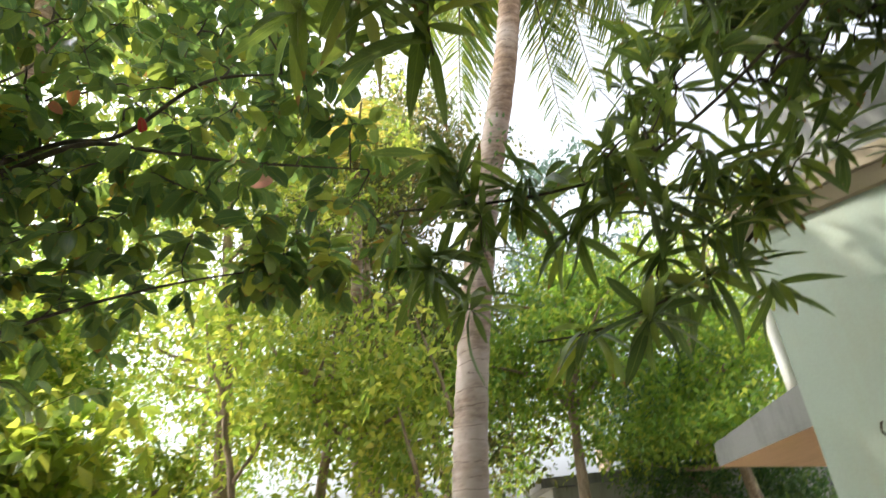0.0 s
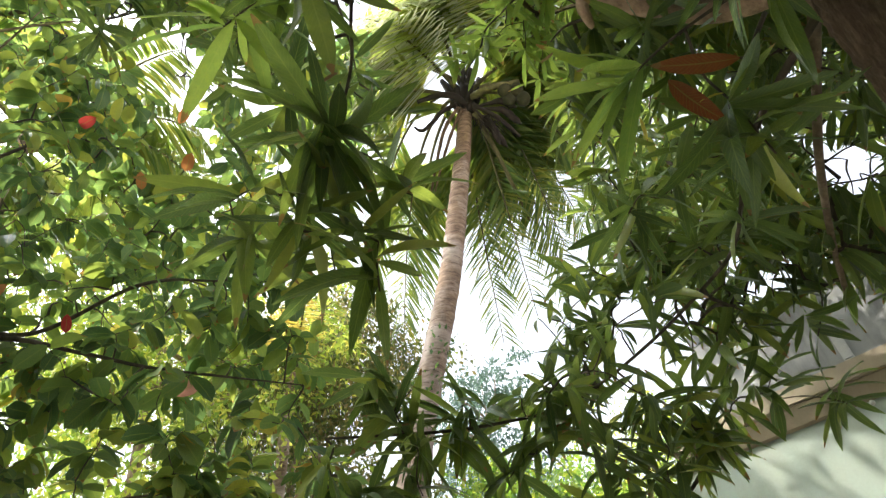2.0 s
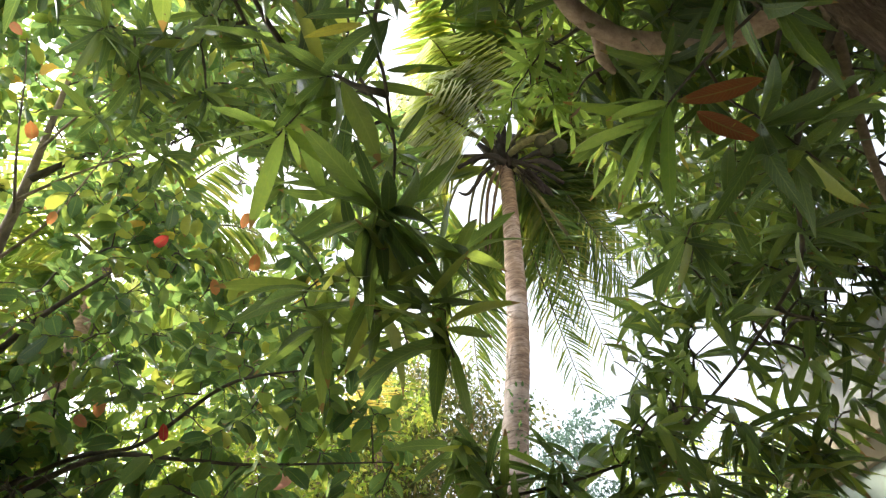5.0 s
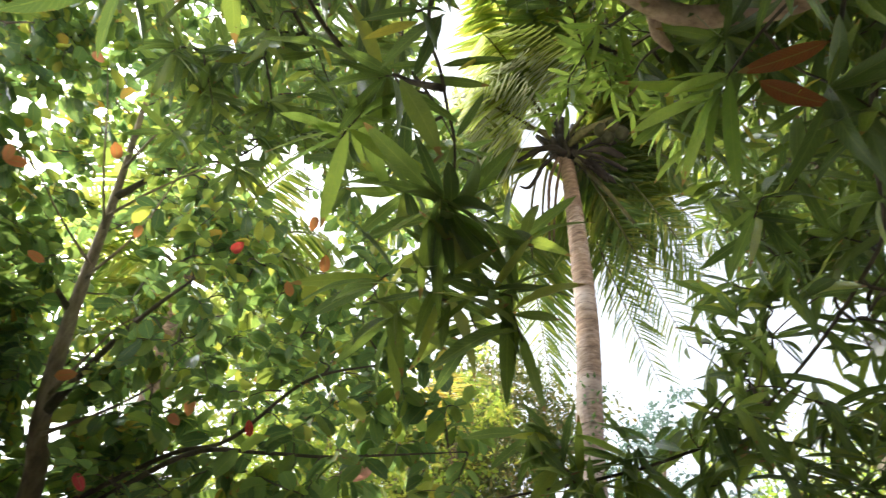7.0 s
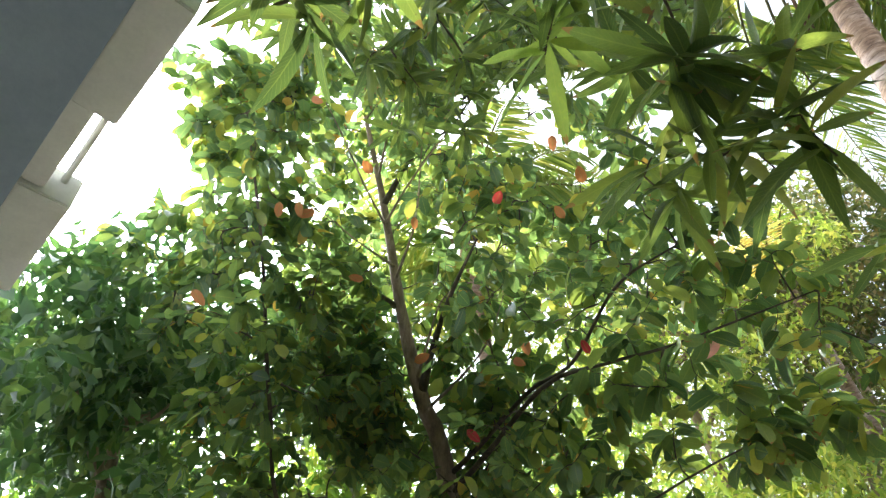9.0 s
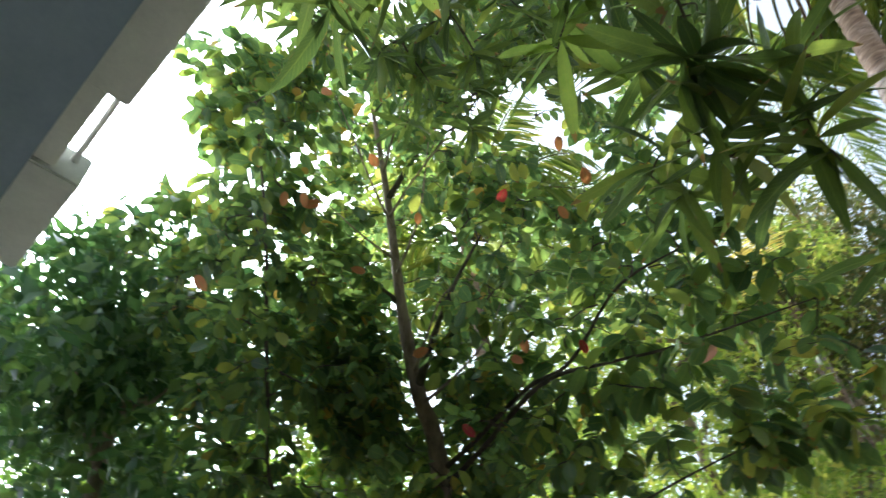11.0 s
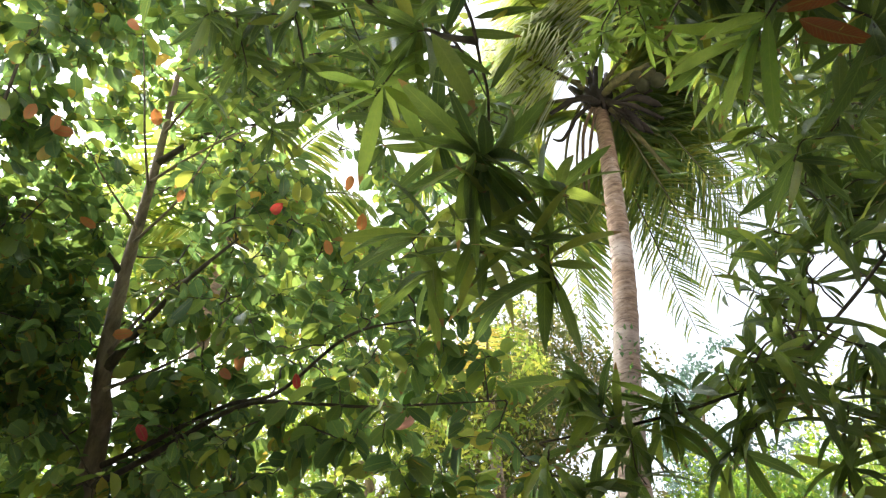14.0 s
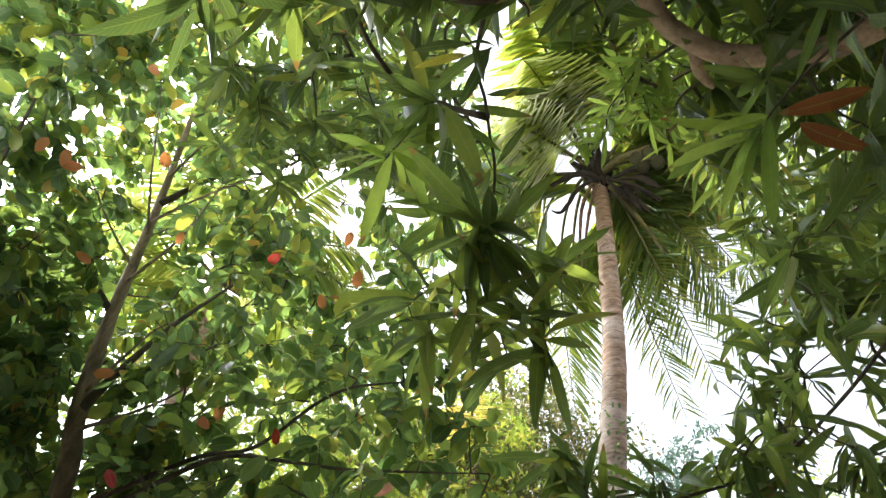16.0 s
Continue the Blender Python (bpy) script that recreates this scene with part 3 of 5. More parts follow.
# ---- coconut palms ----
def frond_mesh(base, end, rise, count, leaf_len, seed, hang=0.0):
    """A pinnate frond that arches from base to end: its rib and its leaflets."""
    rng = np.random.default_rng(seed)
    p0, p2 = np.array(base, float), np.array(end, float)
    p1 = p0 + (p2 - p0) * 0.7
    p1[2] = max(p0[2], p2[2]) + rise
    pts = [(*((1 - s) ** 2 * p0 + 2 * s * (1 - s) * p1 + s * s * p2), 0.03 * (1 - s) + 0.004) for s in np.linspace(0, 1, 9)]
    line = smooth_line(pts, 8)[:, :3]
    tang = np.gradient(line, axis=0)
    tang /= np.linalg.norm(tang, axis=1)[:, None]
    pos, way, ln = [], [], []
    for k in range(count):
        s = 0.12 + 0.87 * k / count
        i = s * (len(line) - 1)
        j = int(i)
        q = line[j] + (line[min(j + 1, len(line) - 1)] - line[j]) * (i - j)
        t = tang[j]
        side = np.cross(t, (0, 0, 1.0))
        side /= np.linalg.norm(side) + 1e-9
        for sg in (-1, 1):
            d = (1.0 - 0.35 * hang) * sg * side + t * (0.3 + 0.45 * s) + np.array((0, 0, -0.2 - 0.35 * rng.random() * (1 - 0.7 * hang) - 0.75 * hang)) + 0.06 * (1 - 0.5 * hang) * rng.standard_normal(3)
            pos.append(q)
            way.append(d)
            ln.append(leaf_len * (0.55 + 0.45 * math.sin(math.pi * min(1, 0.2 + s))) * rng.uniform(0.85, 1.1) * (1.0 if s < 0.8 else 1.0 - 1.8 * (s - 0.8)))
    return pts, np.array(pos), np.array(way), np.array(ln)


LEAFLETS = [leaf_shape(0.074, 4, 0.3, d, 0.5, 0.0, 50, 0.6) for d in (0.06, 0.15, 0.32)]


FINE_LEAFLETS = [leaf_shape(0.0135, 4, 0.3, d, 0.5, 0.0, 51, 0.6) for d in (0.02, 0.05, 0.1)]


# Gaps of sky beside the palm's neck.
NECK_GAPS = [((0.127, 0.579, 0.805), 1.4), ((0.106, 0.566, 0.818), 1.0), ((0.117, 0.598, 0.793), 1.2), ((0.15, 0.564, 0.812), 1.0), ((0.154, 0.586, 0.796), 0.9), ((0.144, 0.6, 0.787), 0.9), ((0.168, 0.57, 0.804), 0.6)]


def add_frond(palm, base, end, rise, seed, material, leaf_len=0.95, count=80, label="", hang=0.0):
    pts, pos, way, ln = frond_mesh(base, end, rise, count, leaf_len, seed, hang)
    v, f = tube(pts, 4, 6)
    rib = under(palm, "frond", mesh_of("frond", v, f, RACHIS), label or "arched green palm frond")
    unit = way / np.linalg.norm(way, axis=1)[:, None]
    clear = ~np.any([in_hole(pos + unit * (ln * s)[:, None], NECK_GAPS) for s in (0.1, 0.35, 0.6, 0.85)], axis=0)
    v, f, u = blades(pos[clear], way[clear], ln[clear], FINE_LEAFLETS if hang else LEAFLETS, seed, 0.2)
    under(rib, "blade", mesh_of("blade", v, f, material, uvs=u), kind="stuff")


FROND_ENDS = [
    ((2.78, 5.68, 6.49), 0),
    ((1.96, 6.23, 6.02), 0),
    ((0.74, 6.41, 6.31), 0),
    ((0.35, 6.14, 7.02), 0),
    ((-0.48, 4.02, 8.51), 0),
    ((0.10, 3.45, 8.75), 2),
    ((0.71, 2.70, 8.72), 1),
    ((0.83, 2.04, 8.58), 0),
    ((1.59, 1.78, 8.42), 0),
    ((2.59, 2.31, 8.38), 0),
    ((3.37, 3.30, 8.08), 0),
    ((3.72, 4.40, 7.73), 0),
    ((3.17, 5.49, 7.27), 0),
    ((2.94, 4.66, 8.21), 0),
    ((0.55, 3.3, 8.85), 2),
    ((-1.13, 5.01, 8.25), 0),
    ((2.27, 6.52, 7.21), 0),
    ((1.06, 6.74, 7.14), 0),
    ((2.69, 5.25, 6.70), 0),
    ((2.25, 5.63, 6.00), 0),
    ((3.10, 4.67, 7.16), 0),
]


def build_palm():
    top = np.array((1.68, 4.75, 9.2))
    palm = thing("coconut_palm", (0.1, 5.1, 0), "tall coconut palm with a ringed pinkish-grey trunk", "palm tree", "coconut palms")
    pts = [(0.05, 5.12, -0.1, 0.2), (0.16, 5.1, 0.9, 0.155), (0.25, 5.09, 1.9, 0.142), (0.4, 5.08, 2.95, 0.135), (0.68, 5.04, 4.35, 0.128), (1.1, 4.95, 5.95, 0.12), (1.36, 4.88, 7.24, 0.112), (1.57, 4.82, 8.4, 0.1), (1.66, 4.78, 9.0, 0.1), (1.69, 4.75, 9.35, 0.11)]
    steps = 22
    n = (len(pts) - 1) * steps + 1
    rng = np.random.default_rng(3)
    ring = 1 + 0.05 * (np.arange(n) % 4 == 0) - 0.025 * (np.arange(n) % 4 == 1) + 0.008 * rng.standard_normal(n)
    v, f = tube(pts, steps, 22, 0.012, ring, 4)
    stem = under(palm, "trunk", mesh_of("trunk", v, f, PALM_BARK), "ringed pinkish-grey palm trunk with pale patches")
    # dark leaf scars round the trunk
    line = smooth_line(pts, 40)
    z = 0.12
    while z < 9.1:
        k = int(np.argmin(np.abs(line[:, 2] - z)))
        r = line[k, 3] * 1.012
        ang = np.linspace(0, 2 * math.pi, 24, endpoint=False)
        lift = rng.normal(0, 0.012, 2)
        wob = lift[0] * np.cos(ang) + lift[1] * np.sin(ang) + rng.normal(0, 0.004, 24)
        thick = (0.002 + 0.0016 * z * rng.random(24)) * (rng.random(24) > 0.12) + 0.0005
        rim = np.stack([line[k, 0] + r * np.cos(ang), line[k, 1] + r * np.sin(ang), line[k, 2] + wob], 1)
        low, mid = rim.copy(), rim.copy()
        low[:, 2] -= thick
        mid[:, 2] -= thick / 2
        mid[:, :2] = line[k, :2] + (mid[:, :2] - line[k, :2]) * (1.012 + 0.0025 * z)
        low[:, :2] = line[k, :2] + (low[:, :2] - line[k, :2]) * 1.004
        v = np.vstack([rim, mid, low])
        f = [(a * 24 + i, a * 24 + (i + 1) % 24, (a + 1) * 24 + (i + 1) % 24, (a + 1) * 24 + i) for a in (0, 1) for i in range(24)]
        under(stem, "leaf_scar", mesh_of("leaf_scar", v, f, SCAR))
        z += rng.uniform(0.085, 0.15) * (1.0 if z < 7 else 0.7)

    def rod(name, label, material, offs, radii, seed):
        v, f = tube([(top[0] + o[0], top[1] + o[1], top[2] + o[2], r) for o, r in zip(offs, radii)], 5, 9, 0.1, seed=seed)
        under(palm, name, mesh_of(name, v, f, material), label)

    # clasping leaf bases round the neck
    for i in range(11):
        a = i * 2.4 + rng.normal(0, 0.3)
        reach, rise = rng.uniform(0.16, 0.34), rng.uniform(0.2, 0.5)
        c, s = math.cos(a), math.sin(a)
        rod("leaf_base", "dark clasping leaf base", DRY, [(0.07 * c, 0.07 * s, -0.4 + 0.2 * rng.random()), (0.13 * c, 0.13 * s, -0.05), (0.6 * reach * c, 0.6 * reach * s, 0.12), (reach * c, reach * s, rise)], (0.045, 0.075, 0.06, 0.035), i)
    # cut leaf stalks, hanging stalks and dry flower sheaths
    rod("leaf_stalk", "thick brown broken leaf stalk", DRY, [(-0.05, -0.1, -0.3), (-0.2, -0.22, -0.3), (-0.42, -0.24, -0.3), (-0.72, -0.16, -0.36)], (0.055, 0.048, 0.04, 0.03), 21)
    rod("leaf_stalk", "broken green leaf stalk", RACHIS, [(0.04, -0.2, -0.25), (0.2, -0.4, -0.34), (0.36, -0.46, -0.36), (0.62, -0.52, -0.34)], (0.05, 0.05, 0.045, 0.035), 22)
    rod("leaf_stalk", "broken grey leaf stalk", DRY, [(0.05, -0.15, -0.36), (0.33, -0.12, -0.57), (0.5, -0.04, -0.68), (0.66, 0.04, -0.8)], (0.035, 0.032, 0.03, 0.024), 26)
    rod("leaf_stalk", "long green stalk of a hanging frond", RACHIS, [(0.06, -0.08, -0.45), (0.33, 0.22, -0.81), (0.54, 0.5, -1.1), (0.83, 0.9, -1.55)], (0.036, 0.032, 0.026, 0.018), 27)
    rod("hanging_stalk", "brown hanging dead leaf stalk", HUSK, [(-0.15, -0.12, -0.38), (-0.33, 0.1, -0.56), (-0.43, 0.46, -0.81), (-0.5, 0.79, -1.07)], (0.026, 0.026, 0.022, 0.014), 23)
    rod("hanging_stalk", "brown hanging dead leaf stalk", HUSK, [(-0.12, -0.1, -0.4), (-0.26, 0.19, -0.64), (-0.36, 0.48, -0.85), (-0.45, 0.8, -1.08)], (0.024, 0.022, 0.018, 0.012), 24)
    rod("hanging_stalk", "hooked dry stalk", DRY, [(-0.18, -0.15, -0.36), (-0.38, -0.05, -0.42), (-0.51, 0.07, -0.51), (-0.64, 0.17, -0.55), (-0.75, 0.15, -0.5)], (0.03, 0.028, 0.03, 0.024, 0.012), 25)
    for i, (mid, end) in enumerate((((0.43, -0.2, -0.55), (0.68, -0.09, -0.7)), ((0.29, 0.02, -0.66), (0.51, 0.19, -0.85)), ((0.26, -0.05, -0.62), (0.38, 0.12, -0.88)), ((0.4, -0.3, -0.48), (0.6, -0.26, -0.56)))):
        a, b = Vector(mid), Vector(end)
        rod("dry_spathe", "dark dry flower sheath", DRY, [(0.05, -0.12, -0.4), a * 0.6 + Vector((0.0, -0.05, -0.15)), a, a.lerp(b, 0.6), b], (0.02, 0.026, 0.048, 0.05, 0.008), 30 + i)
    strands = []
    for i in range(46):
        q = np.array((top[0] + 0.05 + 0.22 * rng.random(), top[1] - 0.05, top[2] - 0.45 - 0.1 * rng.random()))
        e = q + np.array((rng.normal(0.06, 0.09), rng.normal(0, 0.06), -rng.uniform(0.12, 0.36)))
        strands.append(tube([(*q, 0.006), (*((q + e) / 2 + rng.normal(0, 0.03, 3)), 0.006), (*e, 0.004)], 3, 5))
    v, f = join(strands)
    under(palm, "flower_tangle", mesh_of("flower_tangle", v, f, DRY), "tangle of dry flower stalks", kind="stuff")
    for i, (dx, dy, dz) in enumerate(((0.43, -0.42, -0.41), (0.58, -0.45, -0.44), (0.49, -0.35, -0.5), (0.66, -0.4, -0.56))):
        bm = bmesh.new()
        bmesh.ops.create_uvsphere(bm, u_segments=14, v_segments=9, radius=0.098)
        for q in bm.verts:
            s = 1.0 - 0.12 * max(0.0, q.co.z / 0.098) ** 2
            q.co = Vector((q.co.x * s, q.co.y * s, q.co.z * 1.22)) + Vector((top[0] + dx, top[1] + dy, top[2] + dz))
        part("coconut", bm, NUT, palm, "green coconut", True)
    rng = np.random.default_rng(77)
    line = smooth_line(pts, 20)[:, :3]
    on = line[(line[:, 2] > 4.55) & (line[:, 2] < 5.3)]
    c = on[rng.integers(0, len(on), 90)]
    a = rng.uniform(0, 2 * math.pi, 90)
    out = np.stack([0.45 * np.cos(a), 0.45 * np.sin(a), rng.normal(0.1, 0.8, 90)], 1)
    v, f, u = blades(c + out * np.array((0.27, 0.27, 0.02)), out, rng.uniform(0.05, 0.09, 90), SMALL_SHAPES, 78, 0.8)
    under(palm, "climber", mesh_of("climber", v, f, DARK_LEAF, uvs=u), "small green climbing plant on the trunk", kind="stuff")
    for i, (end, pale) in enumerate(FROND_ENDS):
        out = np.array(end) - top
        out[2] = 0
        base = top + 0.12 * out / (np.linalg.norm(out) + 1e-6) + np.array((0, 0, 0.1 + 0.09 * (i % 5)))
        add_frond(palm, base, end, 0.5 + 0.12 * (i % 4), 100 + i, (FROND, FROND_YOUNG, FROND_GREY)[pale], 1.45 if pale else 1.02, 80 if pale else 95, label=("", "bright yellow-green palm frond", "pale greyed palm frond")[pale], hang=0.8 if pale else 0.0)


def build_far_palm():
    top = np.array((-4.3, 5.6, 9.2))
    palm = thing("coconut_palm", (-4.6, 6.2, 0), "coconut palm behind the broad-leaved tree", "palm tree", "coconut palms")
    pts = [(-4.6, 6.2, -0.1, 0.18), (-4.55, 6.1, 3, 0.13), (-4.45, 5.9, 6, 0.12), (*top, 0.1)]
    n = 3 * 40 + 1
    ring = 1 + 0.05 * (np.arange(n) % 4 == 0)
    v, f = tube(pts, 40, 16, 0.012, ring, 8)
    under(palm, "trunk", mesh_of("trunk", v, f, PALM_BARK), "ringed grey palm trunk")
    for i in range(15):
        a = i * 2.4
        e = top + np.array((2.7 * math.cos(a), 2.7 * math.sin(a), -1.8 + 2.6 * ((i * 5) % 15) / 15))
        add_frond(palm, top, e, 0.6, 300 + i, FROND_YOUNG if i in (3, 7) else FROND, count=60)
    low = thing("young_palm", (-1.1, 9.2, 0), "young coconut palm with one yellowed frond", "palm tree")
    head = np.array((-0.85, 8.8, 7.35))
    v, f = tube([(-1.1, 9.2, -0.1, 0.13), (-1.05, 9.1, 3.0, 0.1), (*head, 0.09)], 12, 12, 0.02, seed=9)
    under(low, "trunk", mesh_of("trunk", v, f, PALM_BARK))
    for i, (dx, dy, dz, yellow) in enumerate([(0.3, -1.5, 0.35, 1), (-0.1, -1.45, 0.2, 1), (1.3, 0.6, 0.8, 0), (-1.3, 0.4, 0.7, 0), (0.7, -0.7, 0.9, 0), (0.0, 1.3, 1.0, 0)]):
        add_frond(low, head, head + np.array((dx, dy, dz)), 0.3, 400 + i, FROND_YELLOW if yellow else FROND, 0.5, 40, label="yellowed palm frond" if yellow else "")


build_palm()
build_far_palm()

# ---- mango tree ----
WHORLS_MIDDLE = [
    ((-0.02, 0.95, 2.95), 22, 0.27),
    ((-0.29, 0.76, 3.16), 13, 0.25),
    ((-0.14, 0.64, 3.24), 13, 0.25),
    ((-0.28, 1.08, 2.87), 10, 0.25),
    ((-0.10, 1.09, 2.78), 12, 0.24),
    ((0.09, 1.10, 2.75), 13, 0.25),
    ((0.09, 1.15, 2.63), 6, 0.24),
    ((-0.18, 0.97, 3.23), 12, 0.24),
    ((-0.09, 1.08, 2.97), 12, 0.24),
    ((0.19, 1.11, 2.94), 11, 0.22),
    ((-0.23, 1.26, 2.85), 10, 0.22),
    ((-0.02, 1.26, 2.80), 10, 0.22),
    ((-0.23, 0.63, 3.39), 10, 0.24),
    ((0.48, 1.17, 3.77), 12, 0.17),
    ((0.59, 0.93, 3.87), 12, 0.17),
    ((0.39, 1.20, 3.88), 9, 0.15),
]
WHORLS_RIGHT = [
    ((0.61, 0.68, 2.80), 13, 0.26),
    ((0.77, 1.07, 2.83), 10, 0.27),
    ((0.81, 0.65, 2.70), 11, 0.26),
    ((0.95, 0.74, 2.67), 11, 0.26),
    ((0.92, 1.04, 2.91), 10, 0.22),
    ((0.81, 0.73, 3.18), 10, 0.20),
    ((0.79, 0.41, 2.84), 10, 0.24),
    ((0.83, 0.42, 2.74), 9, 0.24),
]
WHORLS_OVERHEAD = [
    ((0.30, 0.38, 2.94), 5, 0.23),
    ((-0.35, 0.20, 2.82), 8, 0.21),
    ((-0.50, 0.13, 2.79), 8, 0.20),
    ((-0.23, 0.24, 2.94), 8, 0.19),
    ((-0.08, 0.26, 2.95), 8, 0.19),
    ((0.14, 0.36, 2.97), 9, 0.23),
    ((-0.01, 0.39, 2.96), 6, 0.20),
    ((0.29, 0.30, 3.07), 9, 0.22),
    ((0.15, 0.21, 3.00), 9, 0.24),
    ((-0.49, 0.16, 2.75), 5, 0.23),
    ((-0.33, 0.18, 2.89), 5, 0.23),
]
LOW_TIPS = [
    (0.84, 2.09, 3.26),
    (0.99, 2.11, 3.14),
    (1.01, 2.10, 3.49),
    (1.21, 2.02, 3.29),
    (1.40, 1.89, 3.31),
    (1.40, 1.92, 3.08),
    (1.61, 1.87, 3.13),
    (1.40, 1.86, 3.50),
    (0.46, 2.02, 2.78),
    (0.66, 2.04, 2.86),
    (0.25, 2.00, 2.87),
    (0.08, 1.99, 2.91),
    (0.95, 1.96, 2.80),
    (0.89, 2.05, 2.70),
    (1.13, 2.02, 2.76),
    (1.32, 2.00, 2.83),
    (1.32, 1.97, 2.64),
    (0.87, 2.08, 2.37),
    (0.76, 1.97, 2.16),
    (0.06, 2.10, 2.48),
    (0.21, 2.25, 2.35),
    (0.57, 2.11, 2.55),
    (1.05, 2.10, 2.40),
    (0.61, 2.22, 2.22),
    (1.32, 2.07, 2.67),
    (1.70, 1.71, 2.58),
    (1.78, 1.74, 2.88),
    (1.72, 1.95, 2.89),
]
HANGING_TIPS = [
    (0.38, 2.05, 2.66),
    (0.67, 2.01, 2.60),
    (0.88, 1.96, 2.53),
    (0.21, 2.04, 2.72),
    (1.11, 1.89, 2.64),
    (1.32, 1.93, 2.80),
    (0.93, 1.90, 2.56),
    (1.40, 2.09, 2.63),
    (1.06, 1.89, 2.42),
    (0.87, 1.99, 2.42),
    (1.19, 2.08, 2.37),
    (1.32, 2.16, 2.27),
    (0.76, 2.02, 2.70),
    (0.99, 1.97, 3.03),
    (1.19, 1.84, 3.06),
    (1.40, 1.85, 3.03),
    (0.99, 2.10, 2.27),
    (1.56, 2.03, 2.80),
    (0.84, 2.03, 2.83),
    (1.59, 1.86, 3.01),
    (1.69, 1.73, 3.07),
    (1.63, 1.82, 2.97),
    (1.65, 1.95, 2.74),
    (1.49, 1.86, 2.86),
    (1.80, 1.63, 3.01),
    (0.18, 1.99, 2.78),
    (0.25, 1.97, 2.60),
    (0.42, 1.96, 2.77),
    (-0.04, 2.00, 2.56),
    (0.09, 2.04, 2.46),
    (0.26, 2.02, 2.48),
]
M_TRUNK = [(2.75, 1.75, -0.1, 0.24), (2.55, 1.6, 0.9, 0.19), (2.1, 1.2, 1.9, 0.14), (1.58, 0.8, 2.68, 0.09), (1.4, 0.65, 2.93, 0.08), (1.26, 0.54, 3.14, 0.066), (1.22, 0.36, 3.5, 0.05), (1.2, 0.1, 4.3, 0.04)]
OVER_LIMB = [(1.2, 0.52, 3.14, 0.038), (1.08, 0.66, 3.24, 0.037), (0.99, 0.72, 3.33, 0.037), (0.83, 0.75, 3.46, 0.036), (0.72, 0.71, 3.57, 0.033), (0.65, 0.64, 3.68, 0.034), (0.46, 0.34, 3.95, 0.03), (0.2, 0.3, 4.3, 0.02)]
LONG_LIMB = [(1.25, 0.56, 3.13, 0.013), (1.26, 1.01, 3.13, 0.01), (1.34, 1.38, 3.04, 0.0075), (1.32, 1.58, 3.02, 0.007), (1.11, 1.82, 2.9, 0.0065), (0.83, 1.97, 2.77, 0.0065), (0.57, 2.02, 2.73, 0.006), (0.32, 2.03, 2.71, 0.006), (-0.06, 2.0, 2.69, 0.004)]
TOP_LIMB = [(1.1, 0.45, 3.25, 0.03), (0.82, 0.35, 3.18, 0.016), (0.53, 0.32, 3.1, 0.013), (0.23, 0.3, 3.02, 0.011), (0.05, 0.3, 2.94, 0.01), (-0.11, 0.24, 2.9, 0.008), (-0.26, 0.19, 2.87, 0.007), (-0.42, 0.14, 2.82, 0.006), (-0.55, 0.07, 2.78, 0.004)]
DROP_LIMB = [(0.05, 0.3, 2.94, 0.006), (0.01, 0.45, 2.99, 0.0048), (0.02, 0.56, 3.02, 0.0044), (0.02, 0.66, 3.01, 0.0042), (0.02, 0.77, 3.0, 0.004), (-0.02, 0.93, 2.94, 0.003)]
HOUSE_LIMB = [(1.25, 0.5, 3.3, 0.026), (1.48, 0.83, 3.32, 0.017), (1.59, 1.12, 3.19, 0.015), (1.77, 1.43, 3.08, 0.012), (1.95, 1.7, 2.95, 0.01)]
LOW_LIMB = [(1.43, 2.06, 2.68, 0.008), (1.27, 2.13, 2.49, 0.007), (1.05, 2.12, 2.35, 0.006), (0.80, 2.10, 2.25, 0.005), (0.60, 2.18, 2.21, 0.005), (0.43, 2.26, 2.22, 0.003)]
PALM_LIMB = [(0.72, 0.71, 3.57, 0.01), (0.68, 0.8, 3.68, 0.006), (0.63, 0.9, 3.8, 0.004), (0.56, 1.02, 3.84, 0.003)]
HIGH_LIMB = [(1.24, 0.5, 3.2, 0.036), (1.5, 0.9, 3.8, 0.026), (1.9, 1.3, 4.3, 0.02), (2.2, 1.6, 4.6, 0.01)]
STUB_LIMB = [(0.74, 0.7, 3.56, 0.026), (0.75, 0.78, 3.54, 0.021), (0.76, 0.82, 3.53, 0.02), (0.79, 0.86, 3.5, 0.012), (0.795, 0.87, 3.49, 0.003)]
M_LIMBS = [OVER_LIMB, LONG_LIMB, TOP_LIMB, DROP_LIMB, HOUSE_LIMB, LOW_LIMB, PALM_LIMB, HIGH_LIMB, STUB_LIMB]


# Broad leaves on the hanging branch beside the palm: base, tip, width.
HANGING_LEAVES = [
    ((-0.02, 0.59, 3.06), (0.13, 0.62, 3.0), 1.1),
    ((0.03, 0.59, 3.11), (0.19, 0.58, 3.07), 0.95),
    ((0.03, 0.74, 3.0), (0.11, 0.64, 3.02), 1.15),
    ((-0.08, 0.56, 3.01), (-0.0, 0.72, 2.9), 1.75),
    ((-0.06, 0.61, 3.02), (0.04, 0.68, 2.96), 1.3),
    ((-0.01, 0.54, 3.03), (-0.1, 0.53, 2.99), 1.2),
    ((0.01, 0.77, 3.0), (-0.07, 0.74, 2.98), 0.9),
]
RUST_MARKS = np.array([(0.76, 0.61, 2.8), (0.74, 0.65, 2.73), (0.69, 0.64, 2.81)])
